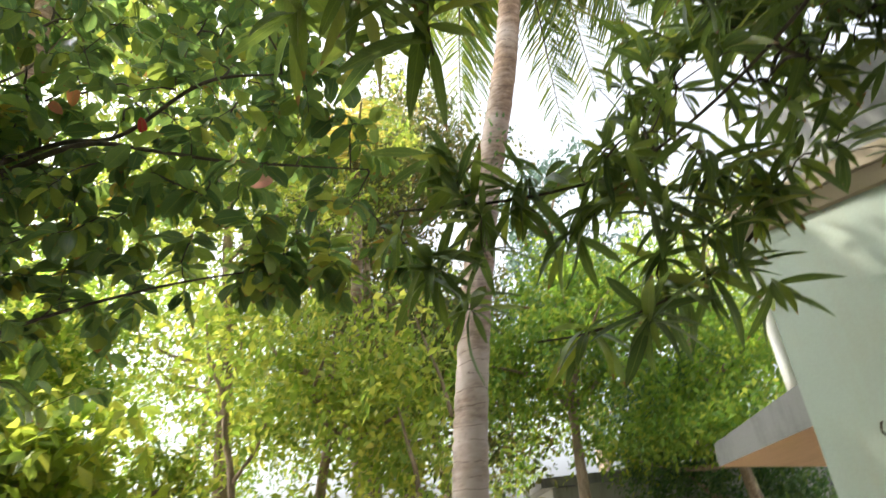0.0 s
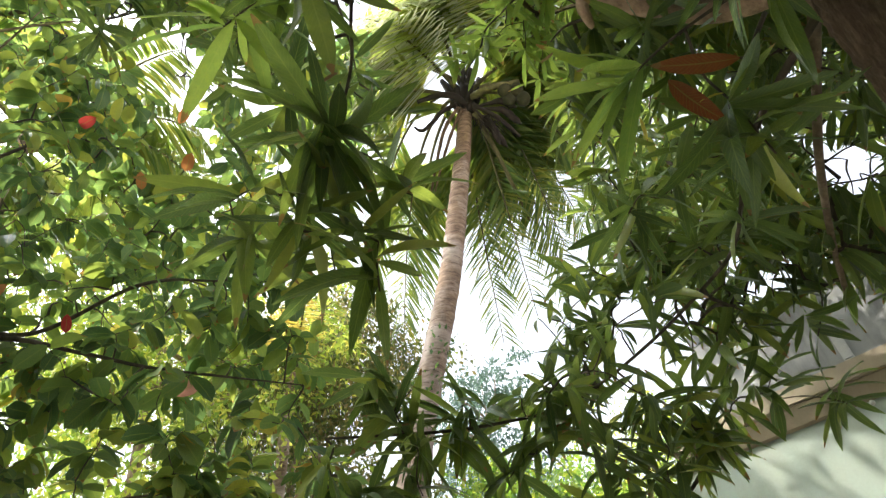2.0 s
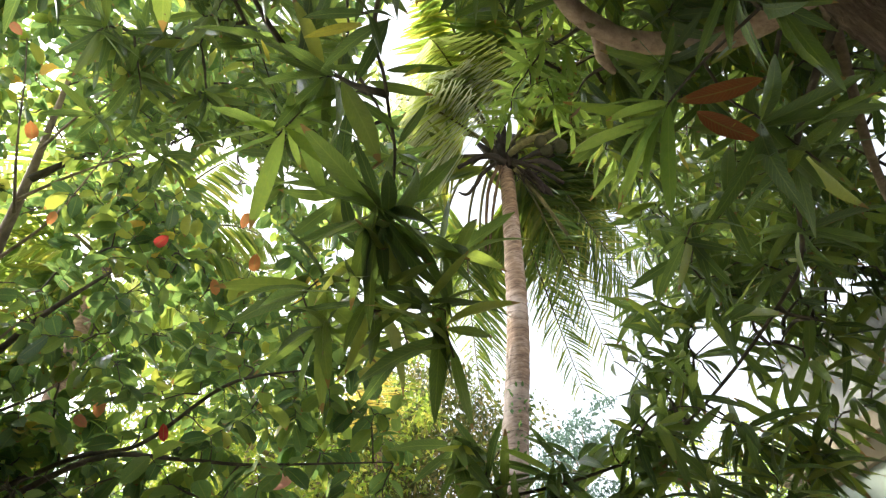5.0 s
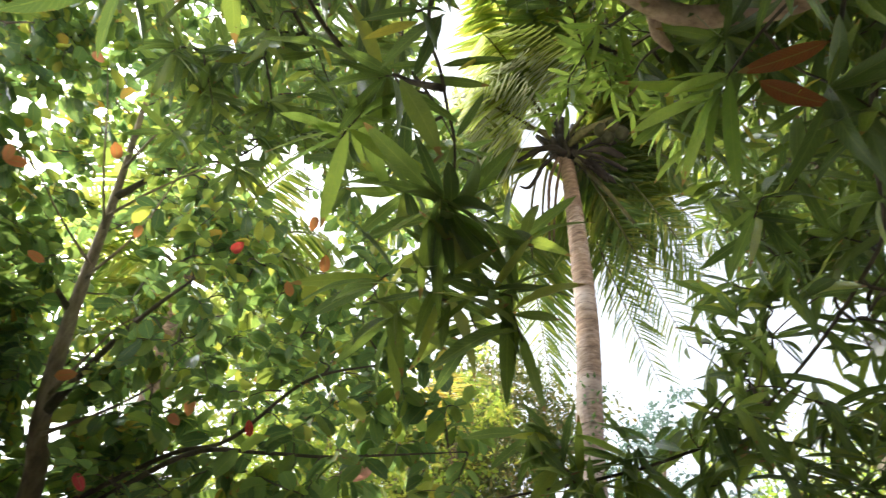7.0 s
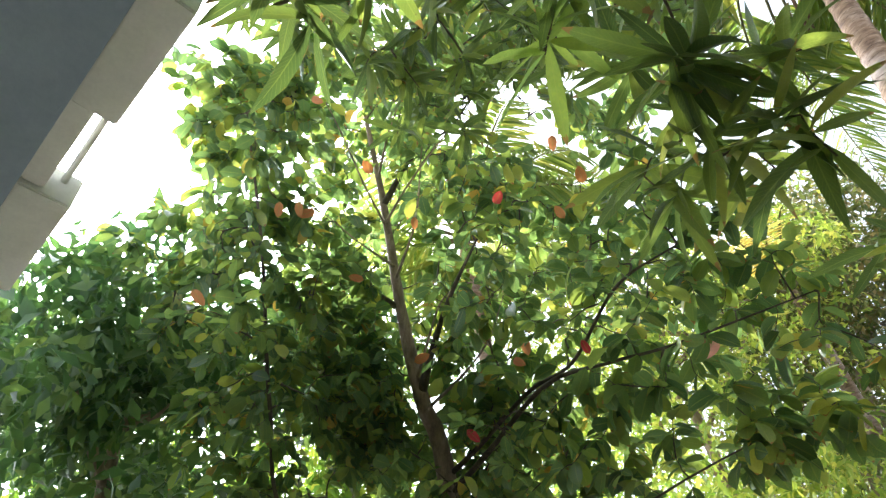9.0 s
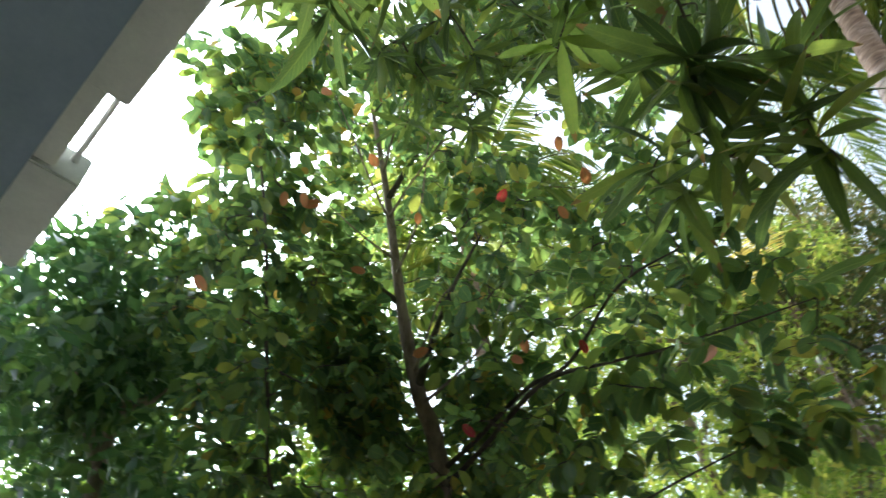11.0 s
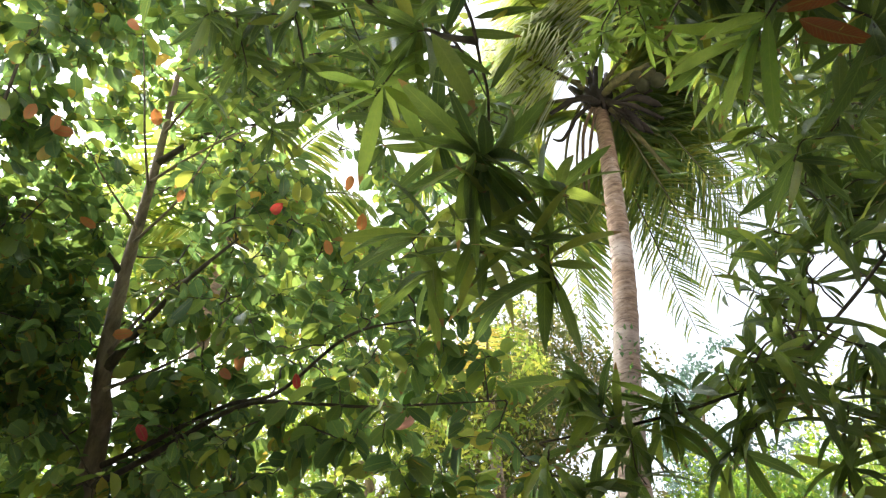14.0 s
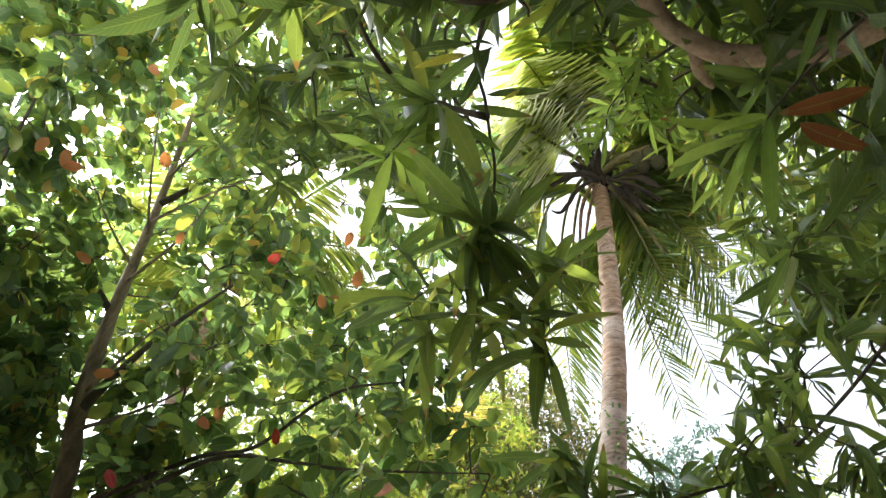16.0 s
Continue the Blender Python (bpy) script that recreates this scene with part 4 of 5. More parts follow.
# Directions from the clearing in which only young, light shoots hang before the palm's crown.
YOUNG_BOUGH = [((0.219, 0.417, 0.882), 5.5), ((0.13, 0.377, 0.918), 3.0), ((0.225, 0.484, 0.845), 3.5), ((0.28, 0.374, 0.885), 3.5)]
YOUNG_LIMB = [(0.83, 0.75, 3.46, 0.008), (0.86, 0.95, 3.85, 0.006), (0.78, 1.15, 4.1, 0.0045), (0.64, 1.34, 4.12, 0.003)]


def build_mango():
    tree = thing("mango_tree", (2.75, 1.75, 0), "leaning mango tree with long drooping leaves", "tree")
    v, f = tube(M_TRUNK, 14, 28, 0.035, seed=1)
    lie = Vector((0, 0, 1)).rotation_difference(Vector((-0.36, -0.44, 0.82))).to_matrix()
    under(tree, "trunk", mesh_of("trunk", np.asarray(v) @ np.array(lie), f, MANGO_BARK), "dark rough leaning trunk", m=lie.to_4x4())
    for i, limb in enumerate(M_LIMBS):
        v, f = tube(limb, 8, 10, 0.03, seed=10 + i)
        under(tree, "limb", mesh_of("limb", v, f, LIMB_BARK if i in (0, 8) else GREY_BARK if i == 4 else TWIG_BARK), "smooth pinkish-brown limb" if i == 0 else "short broken branch stub" if i == 8 else "thin dark branch")
    rng = np.random.default_rng(11)
    single = [mesh_of("leaf", sv, sf, MANGO, uvs=su) for sv, sf, su in MANGO_SHAPES]
    young = [mesh_of("young_leaf", sv, sf, MANGO_YOUNG, uvs=su) for sv, sf, su in YOUNG_SHAPES]

    limb_pts = np.vstack([smooth_line(l, 8)[:, :3] for l in M_LIMBS])

    shoots = []
    for tip, n, length in WHORLS_MIDDLE:
        shoots.append((tip, int(n * 1.05) + 1, length * (1.05 if length > 0.2 else 0.83), tip == WHORLS_MIDDLE[1][0] or length < 0.2))
    for tip, n, length in WHORLS_RIGHT:
        shoots.append((tip, int(n * 1.1) + 2, length * 0.9, tip == WHORLS_RIGHT[0][0]))
    for i, tip in enumerate(LOW_TIPS[17:24] + LOW_TIPS[8:12]):
        shoots.append((tip, 14 if i > 6 else 16, 0.25 if i > 6 else 0.26, i == 2))
    for tip, n, length in WHORLS_OVERHEAD:
        shoots.append((tip, n + 3, length * 0.95, False))
    tips = [np.array(t) for t in LOW_TIPS[:8] + LOW_TIPS[12:17] + LOW_TIPS[24:] + HANGING_TIPS]
    near_boughs = [((1.75, 1.35, 3.75), (1.25, 1.1, 0.95), 330),
        ((1.2, 0.6, 4.3), (1.3, 0.9, 0.8), 260),
        ((1.25, 1.85, 3.05), (0.75, 0.45, 0.6), 60),
        ((1.9, 1.75, 2.85), (0.35, 0.35, 0.35), 12),
        ((0.85, 1.75, 4.2), (0.35, 0.5, 0.4), 22),
        ((-0.25, 0.12, 3.75), (0.6, 0.35, 0.55), 100)]
    high_boughs = [((0.7, 0.15, 3.9), (0.7, 0.4, 0.5), 110),
        ((1.9, 0.7, 4.0), (0.8, 0.7, 0.6), 110),
        ((1.7, 2.5, 4.9), (1.0, 0.8, 0.6), 120),
        ((2.6, 2.2, 4.2), (0.9, 0.8, 0.8), 130),
        ((2.3, 1.9, 3.6), (0.6, 0.5, 0.4), 40),
        ((1.9, 1.7, 3.3), (0.55, 0.5, 0.45), 60)]
    for c, r, n in near_boughs + high_boughs:
        q = rng.standard_normal((n, 3))
        q /= np.linalg.norm(q, axis=1)[:, None]
        q = q * rng.uniform(0.25, 1.0, (n, 1)) ** 0.5 * np.array(r) + np.array(c)
        keep = ~in_hole(q, grow=2.0) & (np.linalg.norm(q - EYE, axis=1) > 1.9) & (q[:, 0] * BACK.x + q[:, 1] * BACK.y < 3.6)
        tips.extend(q[keep])
    # the high crown over the clearing, added overhead to shade the right-hand boughs
    q = rng.uniform(-1, 1, (780, 3)) * np.array((1.7, 1.6, 0.55)) + np.array((0.35, 0.5, 4.75))
    up = (q - EYE) / np.linalg.norm(q - EYE, axis=1)[:, None]
    tips.extend(q[(up[:, 2] > 0.83) & ~in_hole(q, grow=3.0)])
    lines = grow([s[0] for s in shoots] + tips, limb_pts, rng)
    made, pos, way, ln, twigs = 0, [], [], [], []
    for (tip, n, length, fresh), line in zip(shoots, lines):
        if in_hole(smooth_line(line, 6)[:, :3], HOLES[:4], -0.5).any() and not fresh:
            continue
        v, f = tube(line, 5, 6)
        twig = under(tree, "twig", mesh_of("twig", v, f, TWIG_BARK))
        tip, back = np.array(tip), np.array(line[2][:3])
        way_in = (tip - back) / (np.linalg.norm(tip - back) + 1e-6)
        axis = way_in * 0.25 + np.array((0, -0.25, -0.75)) + rng.normal(0, 0.15, 3)
        spread = (48, 106)
        if tuple(tip) == WHORLS_RIGHT[0][0]:
            axis, spread = np.array((-0.8, 0.35, -0.1)), (15, 75)
        for d in whorl_dirs(axis, n, rng, spread, 0.14):
            size = length * rng.choice((0.55, 0.75, 0.9, 1.0, 1.08)) * rng.uniform(0.9, 1.05)
            p = tip - way_in * rng.uniform(0, 0.09)
            if hides(np.array([p + 0.3 * size * d, p + 0.55 * size * d, p + 0.85 * size * d]), RUST_MARKS, 2.2).any():
                continue
            if length > 0.16 and in_hole(np.array([p + 0.6 * size * d, p + size * d]), HOLES, -0.5).any():
                continue
            if made < 300:
                made += 1
                under(twig, "leaf", (young if fresh else single)[rng.integers(0, 2 if fresh else 5)], m=blade_matrix(p, d, size, rng.normal(0, 0.6)))
            else:
                pos.append(p)
                way.append(d)
                ln.append(size)
    # young light shoots before the palm's crown
    v, f = tube(YOUNG_LIMB, 8, 8, 0.03, seed=19)
    bough = under(tree, "limb", mesh_of("limb", v, f, GREY_BARK), "thin brown branch with young leaves")
    rng = np.random.default_rng(41)
    tips_y = rng.normal(0, 1, (50, 3)).clip(-1.7, 1.7) * np.array((0.17, 0.16, 0.2)) + np.array((0.72, 1.08, 4.1))
    tips_y = tips_y[~in_hole(tips_y, [HOLES[0], HOLES[7]], 1.2)]
    twigs_y, pos_y, way_y, ln_y = [], [], [], []
    for tip, line in zip(tips_y, grow(tips_y, smooth_line(YOUNG_LIMB, 8)[8:, :3], rng, 0.0015, 0.004)):
        twigs_y.append(tube(line, 3, 5))
        axis = tip - np.array(line[1][:3]) + np.array((-0.05, 0.05, -0.12))
        k = int(rng.integers(6, 10))
        pos_y.extend(np.repeat(tip[None], k, axis=0))
        way_y.extend(whorl_dirs(axis, k, rng, (35, 95), 0.25))
        ln_y.extend(rng.uniform(0.09, 0.17, k))
    v, f, u = blades(np.array(pos_y), np.array(way_y), np.array(ln_y), YOUNG_SHAPES, 42, 0.6)
    under(bough, "young_foliage", mesh_of("young_foliage", v, f, MANGO_YOUNG, uvs=u), "light green young leaves", kind="stuff")
    v, f = join(twigs_y)
    under(bough, "brush", mesh_of("brush", v, f, TWIG_BARK), kind="stuff")
    rng = np.random.default_rng(43)
    # rust-coloured dying leaves on one shoot
    rust = [mesh_of("rust_leaf", sv, sf, RUST, uvs=su) for sv, sf, su in MANGO_SHAPES[:2]]
    v, f = tube([(0.95, 0.54, 2.93, 0.006), (0.9, 0.6, 2.85, 0.005), (0.84, 0.58, 2.79, 0.003)], 4, 6)
    twig = under(tree, "twig", mesh_of("twig", v, f, TWIG_BARK))
    under(twig, "leaf", rust[0], "rust-red dying leaf", m=facing_matrix((0.84, 0.58, 2.79), (0.67, 0.64, 2.81), 1.5))
    under(twig, "leaf", rust[1], "rust-red dying leaf", m=facing_matrix((0.7, 0.64, 2.79), (0.77, 0.67, 2.66), 1.6))
    for i, (p, q, width) in enumerate(HANGING_LEAVES):
        turn = Matrix.Rotation((0.45, -0.3, 0.5, 0.25, -0.4, 0.3, 0.2)[i], 4, "Y")
        under(tree, "leaf", single[(0, 2, 4)[i % 3]], "large dark green leaf", m=facing_matrix(p, q, width) @ turn)
    # odd leaves: yellow, brown and bleached ones
    odd = {"yellow": [mesh_of("yellow_leaf", sv, sf, FADED, uvs=su) for sv, sf, su in MANGO_SHAPES[:1]], "brown": [mesh_of("brown_leaf", sv, sf, BROWN, uvs=su) for sv, sf, su in MANGO_SHAPES[1:2]], "pale": [mesh_of("pale_leaf", sv, sf, PALE, uvs=su) for sv, sf, su in MANGO_SHAPES[2:3]]}
    for kind, p, size in [("yellow", (0.76, 0.84, 2.95), 0.07), ("yellow", (0.80, 0.63, 2.73), 0.06), ("brown", (-0.01, 0.78, 3.00), 0.06), ("yellow", (0.14, 0.60, 3.11), 0.11), ("pale", (0.82, 0.53, 2.89), 0.06), ("pale", (1.38, 1.54, 3.01), 0.10), ("yellow", (-0.01, 0.41, 2.94), 0.13), ("yellow", (-0.27, 0.59, 3.24), 0.07), ("brown", (0.45, 0.62, 2.85), 0.04)]:
        d = rng.normal(0, 1, 3) * np.array((1, 0.6, 0.5))
        under(tree, "leaf", odd[kind][0], kind + " dying leaf", m=blade_matrix(p, d / np.linalg.norm(d), size, rng.normal(0, 0.4)))
    # the rest of the crown
    for tip, line in zip(tips, lines[len(shoots):]):
        if in_hole(smooth_line(line, 6)[:, :3], HOLES[:4], -0.5).any():
            continue
        axis = tip - np.array(line[2][:3])
        axis = axis / (np.linalg.norm(axis) + 1e-6) + 0.3 * rng.standard_normal(3)
        k = int(rng.integers(9, 14))
        twigs.append(tube(line, 3, 5))
        pos.extend(tip - axis / np.linalg.norm(axis) * 0.2 * rng.uniform(0, 0.5, (k, 1)))
        way.extend(whorl_dirs(axis * 0.9 + np.array((0, -0.1, -0.22)), k, rng, (48, 98), 0.2))
        ln.extend(rng.uniform(0.14, 0.23, k))
    pos, way, ln = np.array(pos), np.array(way), np.array(ln)
    open_sky = GAPS + YOUNG_BOUGH + [(w, a - 0.8) for w, a in LEFT_HOLES[:5]]
    clear = ~(in_hole(pos + way * ln[:, None] * 0.35, open_sky) | in_hole(pos + way * ln[:, None] * 0.8, open_sky))
    v, f, u = blades(pos[clear], way[clear], ln[clear], MANGO_FAR, 12, 0.5)
    under(tree, "foliage", mesh_of("foliage", v, f, MANGO, uvs=u), "dense dark green mango foliage", kind="stuff")
    v, f = join(twigs)
    under(tree, "brush", mesh_of("brush", v, f, TWIG_BARK), kind="stuff")


build_mango()

# ---- broad-leaved tree with orange old leaves ----
B_TRUNK = [(-2.6, 2.85, -0.1, 0.1), (-2.62, 2.82, 1.5, 0.08), (-2.57, 2.69, 3.43, 0.062), (-2.54, 2.48, 3.94, 0.052), (-2.52, 2.32, 4.6, 0.042), (-2.41, 2.08, 5.53, 0.03), (-2.24, 1.74, 6.38, 0.018), (-2.1, 1.5, 6.9, 0.01)]
B_LIMBS = [[(-2.54, 2.48, 3.94, 0.035), (-2.27, 2.36, 4.14, 0.022), (-1.91, 2.19, 4.27, 0.015), (-1.5, 2.1, 4.5, 0.006)],
           [(-2.57, 2.69, 3.43, 0.02), (-2.31, 2.69, 3.5, 0.016), (-1.8, 2.66, 3.65, 0.013), (-1.4, 2.53, 3.57, 0.011), (-0.94, 2.35, 3.7, 0.009), (-0.56, 2.33, 3.7, 0.004)],
           [(-2.57, 2.69, 3.3, 0.018), (-2.19, 2.68, 3.44, 0.018), (-1.58, 2.49, 3.5, 0.013), (-1.12, 2.42, 3.36, 0.009), (-0.79, 2.37, 3.24, 0.007), (-0.18, 2.41, 3.16, 0.003)]]
B_LIMBS += [[(-2.41, 2.08, 5.53, 0.03), (-2.0, 2.05, 5.75, 0.015), (-1.5, 2.0, 5.6, 0.009), (-1.1, 1.9, 5.7, 0.004)],
            [(-2.6, 2.75, 2.6, 0.03), (-3.05, 1.9, 3.1, 0.014), (-2.87, 1.55, 3.65, 0.013), (-2.5, 1.14, 4.44, 0.011), (-2.14, 0.7, 5.09, 0.005)],
            [(-2.52, 2.32, 4.6, 0.025), (-2.75, 1.8, 5.0, 0.015), (-2.7, 1.3, 5.4, 0.006)],
            [(-2.6, 2.8, 2.4, 0.014), (-1.9, 2.7, 2.65, 0.009), (-1.2, 2.6, 2.75, 0.006), (-0.6, 2.6, 2.8, 0.003)]]
# thin upright shoots off the trunk
B_SHOOTS = [[(-2.25, 1.95, 5.07, 0.0120), (-1.97, 1.91, 5.19, 0.0084), (-1.66, 1.88, 5.28, 0.0060), (-1.39, 1.86, 5.33, 0.0036)],
            [(-2.14, 1.79, 5.37, 0.0108), (-1.89, 1.66, 5.49, 0.0072), (-1.61, 1.55, 5.59, 0.0048), (-1.38, 1.44, 5.65, 0.0036)],
            [(-2.28, 2.01, 5.02, 0.0108), (-2.16, 1.67, 5.20, 0.0072), (-2.01, 1.34, 5.35, 0.0048), (-1.91, 1.12, 5.41, 0.0036)],
            [(-2.35, 2.11, 4.79, 0.0108), (-2.39, 1.79, 4.88, 0.0072), (-2.39, 1.51, 4.95, 0.0048), (-2.41, 1.33, 4.94, 0.0036)],
            [(-2.39, 2.16, 4.73, 0.0120), (-2.06, 2.05, 4.94, 0.0084), (-1.82, 1.89, 5.10, 0.0060), (-1.64, 1.75, 5.19, 0.0036)],
            [(-2.49, 2.41, 4.03, 0.0120), (-2.26, 2.33, 4.23, 0.0084), (-2.09, 2.27, 4.34, 0.0060), (-1.92, 2.26, 4.38, 0.0036)],
            [(-2.49, 2.48, 3.81, 0.0144), (-2.21, 2.54, 3.94, 0.0096), (-1.95, 2.54, 4.07, 0.0072), (-1.70, 2.45, 4.24, 0.0036)]]
OLD_LEAVES = [(-1.78, 1.41, 4.72), (-1.99, 1.98, 4.79), (-1.62, 2.40, 3.62), (-0.80, 2.67, 3.30), (-0.88, 2.06, 4.59), (-1.01, 2.11, 4.24), (-1.24, 2.39, 3.56), (-1.22, 1.93, 4.44), (-2.24, 1.61, 4.30), (-2.29, 1.10, 4.52), (-2.22, 1.19, 4.54), (-1.69, 0.96, 4.94), (-1.95, 2.30, 3.26), (-2.10, 2.13, 3.86), (-2.79, 0.99, 4.09), (-2.20, 1.20, 4.52), (-1.65, 2.50, 3.75), (-0.80, 2.13, 4.43)]


def spray(tip, root, rng, n):
    """Leaves set alternately along a shoot."""
    axis = tip - root
    L = np.linalg.norm(axis) + 1e-6
    a = axis / L
    side = np.cross(a, (0.1, 0.2, 1.0))
    side /= np.linalg.norm(side) + 1e-6
    pos, way = [], []
    for i in range(n):
        s = 0.2 + 0.8 * i / max(1, n - 1)
        d = (1 if i % 2 else -1) * side * rng.uniform(0.6, 1.1) + a * rng.uniform(0.2, 0.8) + rng.normal(0, 0.3, 3)
        d[2] -= 0.5
        pos.append(root + axis * s)
        way.append(d / np.linalg.norm(d))
    return pos, way


def build_broad_tree():
    tree = thing("broad_leaved_tree", (-2.6, 2.85, 0), "slender tree with oval green leaves, some turning orange and red", "tree")
    v, f = tube(B_TRUNK, 10, 14, 0.03, seed=21)
    under(tree, "trunk", mesh_of("trunk", v, f, GREY_BARK), "slim brown trunk")
    for i, limb in enumerate(B_LIMBS):
        v, f = tube(limb, 8, 8, 0.03, seed=30 + i)
        under(tree, "limb", mesh_of("limb", v, f, TWIG_BARK), "thin dark branch")
    for i, shoot in enumerate(B_SHOOTS):
        v, f = tube(shoot, 8, 6, 0.03, seed=50 + i)
        under(tree, "limb", mesh_of("limb", v, f, GREY_BARK), "thin upright branch")
    rng = np.random.default_rng(22)
    limb_pts = np.vstack([smooth_line(l, 8)[4:, :3] for l in B_LIMBS] + [smooth_line(B_TRUNK, 10)[35:, :3]])
    single = [mesh_of("leaf", sv, sf, BROAD, uvs=su) for sv, sf, su in BROAD_SHAPES]
    stem = smooth_line(B_TRUNK, 10)[22:60, :3]
    tips = []
    main_crown = [((-1.7, 2.2, 4.3), (1.3, 0.8, 1.3), 300),
        ((-2.2, 1.6, 5.6), (0.8, 0.9, 1.1), 230),
        ((-0.7, 2.5, 3.3), (0.7, 0.5, 0.75), 95),
        ((-1.7, 2.6, 3.1), (0.9, 0.5, 0.6), 80),
        ((-3.0, 1.7, 3.6), (0.5, 0.6, 0.9), 150),
        ((-2.55, 1.2, 4.5), (0.5, 0.5, 0.8), 75),
        ((-2.1, 0.8, 5.2), (0.4, 0.35, 0.6), 45),
        ((-3.2, 1.1, 4.4), (0.4, 0.3, 0.4), 40),
        ((-2.7, 2.9, 3.7), (0.8, 0.5, 1.2), 70),
        ((-3.3, 2.6, 4.8), (0.6, 0.5, 0.9), 80),
        ((-1.2, 1.9, 5.6), (0.7, 0.6, 0.7), 85),
        ((-1.1, 3.2, 4.9), (0.8, 0.6, 1.0), 190)]
    side_crown = [((-1.5, 2.5, 6.5), (0.8, 0.6, 0.7), 150),
        ((-1.95, 0.8, 5.55), (0.5, 0.35, 0.4), 65),
        ((-1.1, 0.9, 5.9), (0.6, 0.3, 0.35), 50),
        ((-1.25, 2.4, 5.2), (0.8, 0.5, 0.6), 140),
        ((-2.9, 2.9, 3.2), (0.7, 0.6, 0.9), 170),
        ((-2.16, 0.58, 5.34), (0.42, 0.4, 0.5), 60),
        ((-3.27, 0.89, 4.95), (0.5, 0.5, 0.5), 55),
        ((-2.39, 0.86, 4.92), (0.45, 0.45, 0.5), 22),
        ((-2.70, 2.25, 3.81), (0.5, 0.4, 0.6), 90),
        ((-2.65, 1.67, 4.35), (0.45, 0.4, 0.5), 45),
        ((-2.16, 2.66, 3.55), (0.5, 0.4, 0.4), 40),
        ((-2.3, 3.1, 3.2), (1.1, 0.5, 0.9), 150),
        ((-2.6, 1.7, 4.8), (0.5, 0.5, 0.5), 50),
        ((-2.8, 2.1, 4.3), (0.5, 0.5, 0.5), 60),
        ((-2.7, 1.1, 5.1), (0.45, 0.4, 0.45), 40),
        ((-2.37, 2.31, 3.52), (0.5, 0.45, 0.4), 60),
        ((-2.14, 2.60, 3.80), (0.5, 0.45, 0.4), 60),
        ((-2.54, 2.03, 3.82), (0.5, 0.45, 0.4), 60),
        ((-2.28, 2.39, 3.72), (0.5, 0.45, 0.4), 60),
        ((-3.2, 2.25, 5.8), (0.65, 0.6, 0.6), 42),
        ((-0.55, 2.6, 2.77), (0.36, 0.2, 0.13), 22),
        ((-0.15, 2.65, 2.85), (0.2, 0.15, 0.12), 9)]
    for c, r, n in main_crown + side_crown:
        q = rng.standard_normal((n, 3))
        q /= np.linalg.norm(q, axis=1)[:, None]
        q = q * rng.uniform(0.05, 1.0, (n, 1)) ** 0.45 * np.array(r) + np.array(c)
        keep = ~in_hole(q, HOLES, 0.6) & ~in_hole(q + rng.normal(0, 0.1, q.shape), LEFT_HOLES, 0.5) & (np.linalg.norm(q - EYE, axis=1) > 2.5) & ~hides(q, stem, 1.9) & ~hides(q, np.array(OLD_LEAVES), 1.5)
        tips.extend(q[keep])
    # the high top of the crown, added overhead to shade the green house
    q = rng.uniform(-1, 1, (860, 3)) * np.array((1.5, 1.3, 1.15)) + np.array((-1.25, 2.6, 6.35))
    up = (q - EYE) / np.linalg.norm(q - EYE, axis=1)[:, None]
    tips.extend(q[(up[:, 2] > 0.785 + 0.02 * rng.standard_normal(len(q))) & ~in_hole(q, HOLES + LEFT_HOLES, 1.0)])
    pos, way, ln, twigs = [], [], [], []
    order = np.argsort([np.linalg.norm(t - EYE) for t in tips])
    lines = grow(tips, limb_pts, rng, 0.0018, 0.008)
    for rank, k in enumerate(order):
        tip, line = tips[k], lines[k]
        root = tip + (np.array(line[1][:3]) - tip) * min(1.0, 0.44 / (np.linalg.norm(tip - np.array(line[1][:3])) + 1e-6))
        n = int(rng.integers(4, 8))
        ps, ws = spray(tip, root, rng, n)
        tw = tube(line, 3, 5)
        if rank < 34:
            twig = under(tree, "twig", mesh_of("twig", *tw, TWIG_BARK))
            for p, d in zip(ps, ws):
                under(twig, "leaf", single[rng.integers(0, 3)], m=blade_matrix(p, d, rng.uniform(0.095, 0.165), rng.normal(0, 0.5)))
        else:
            twigs.append(tw)
            pos.extend(ps)
            way.extend(ws)
            ln.extend(rng.uniform(0.08, 0.155, n))
    pos, way, ln = np.array(pos), np.array(way), np.array(ln)
    mid = pos + way * ln[:, None] * 0.5
    bare = np.vstack([smooth_line(l, 12)[:, :3] for l in B_LIMBS[1:3] + B_SHOOTS])
    clear = ~(hides(mid, np.array(OLD_LEAVES), 1.3) | hides(mid, bare, 0.55) | in_hole(mid + rng.normal(0, 0.05, mid.shape), LEFT_HOLES, -0.7))
    v, f, u = blades(pos[clear], way[clear], ln[clear], BROAD_FAR, 23, 0.5)
    under(tree, "foliage", mesh_of("foliage", v, f, BROAD, uvs=u), "dense oval green leaves", kind="stuff")
    v, f = join(twigs)
    under(tree, "brush", mesh_of("brush", v, f, TWIG_BARK), kind="stuff")
    red = [mesh_of("old_leaf", sv, sf, OLD_RED, uvs=su) for sv, sf, su in BROAD_SHAPES[:2]]
    orange = [mesh_of("old_leaf", sv, sf, OLD_ORANGE, uvs=su) for sv, sf, su in BROAD_SHAPES[:2]]
    salmon = mesh_of("old_leaf", *BROAD_SHAPES[1][:2], SALMON, uvs=BROAD_SHAPES[1][2])
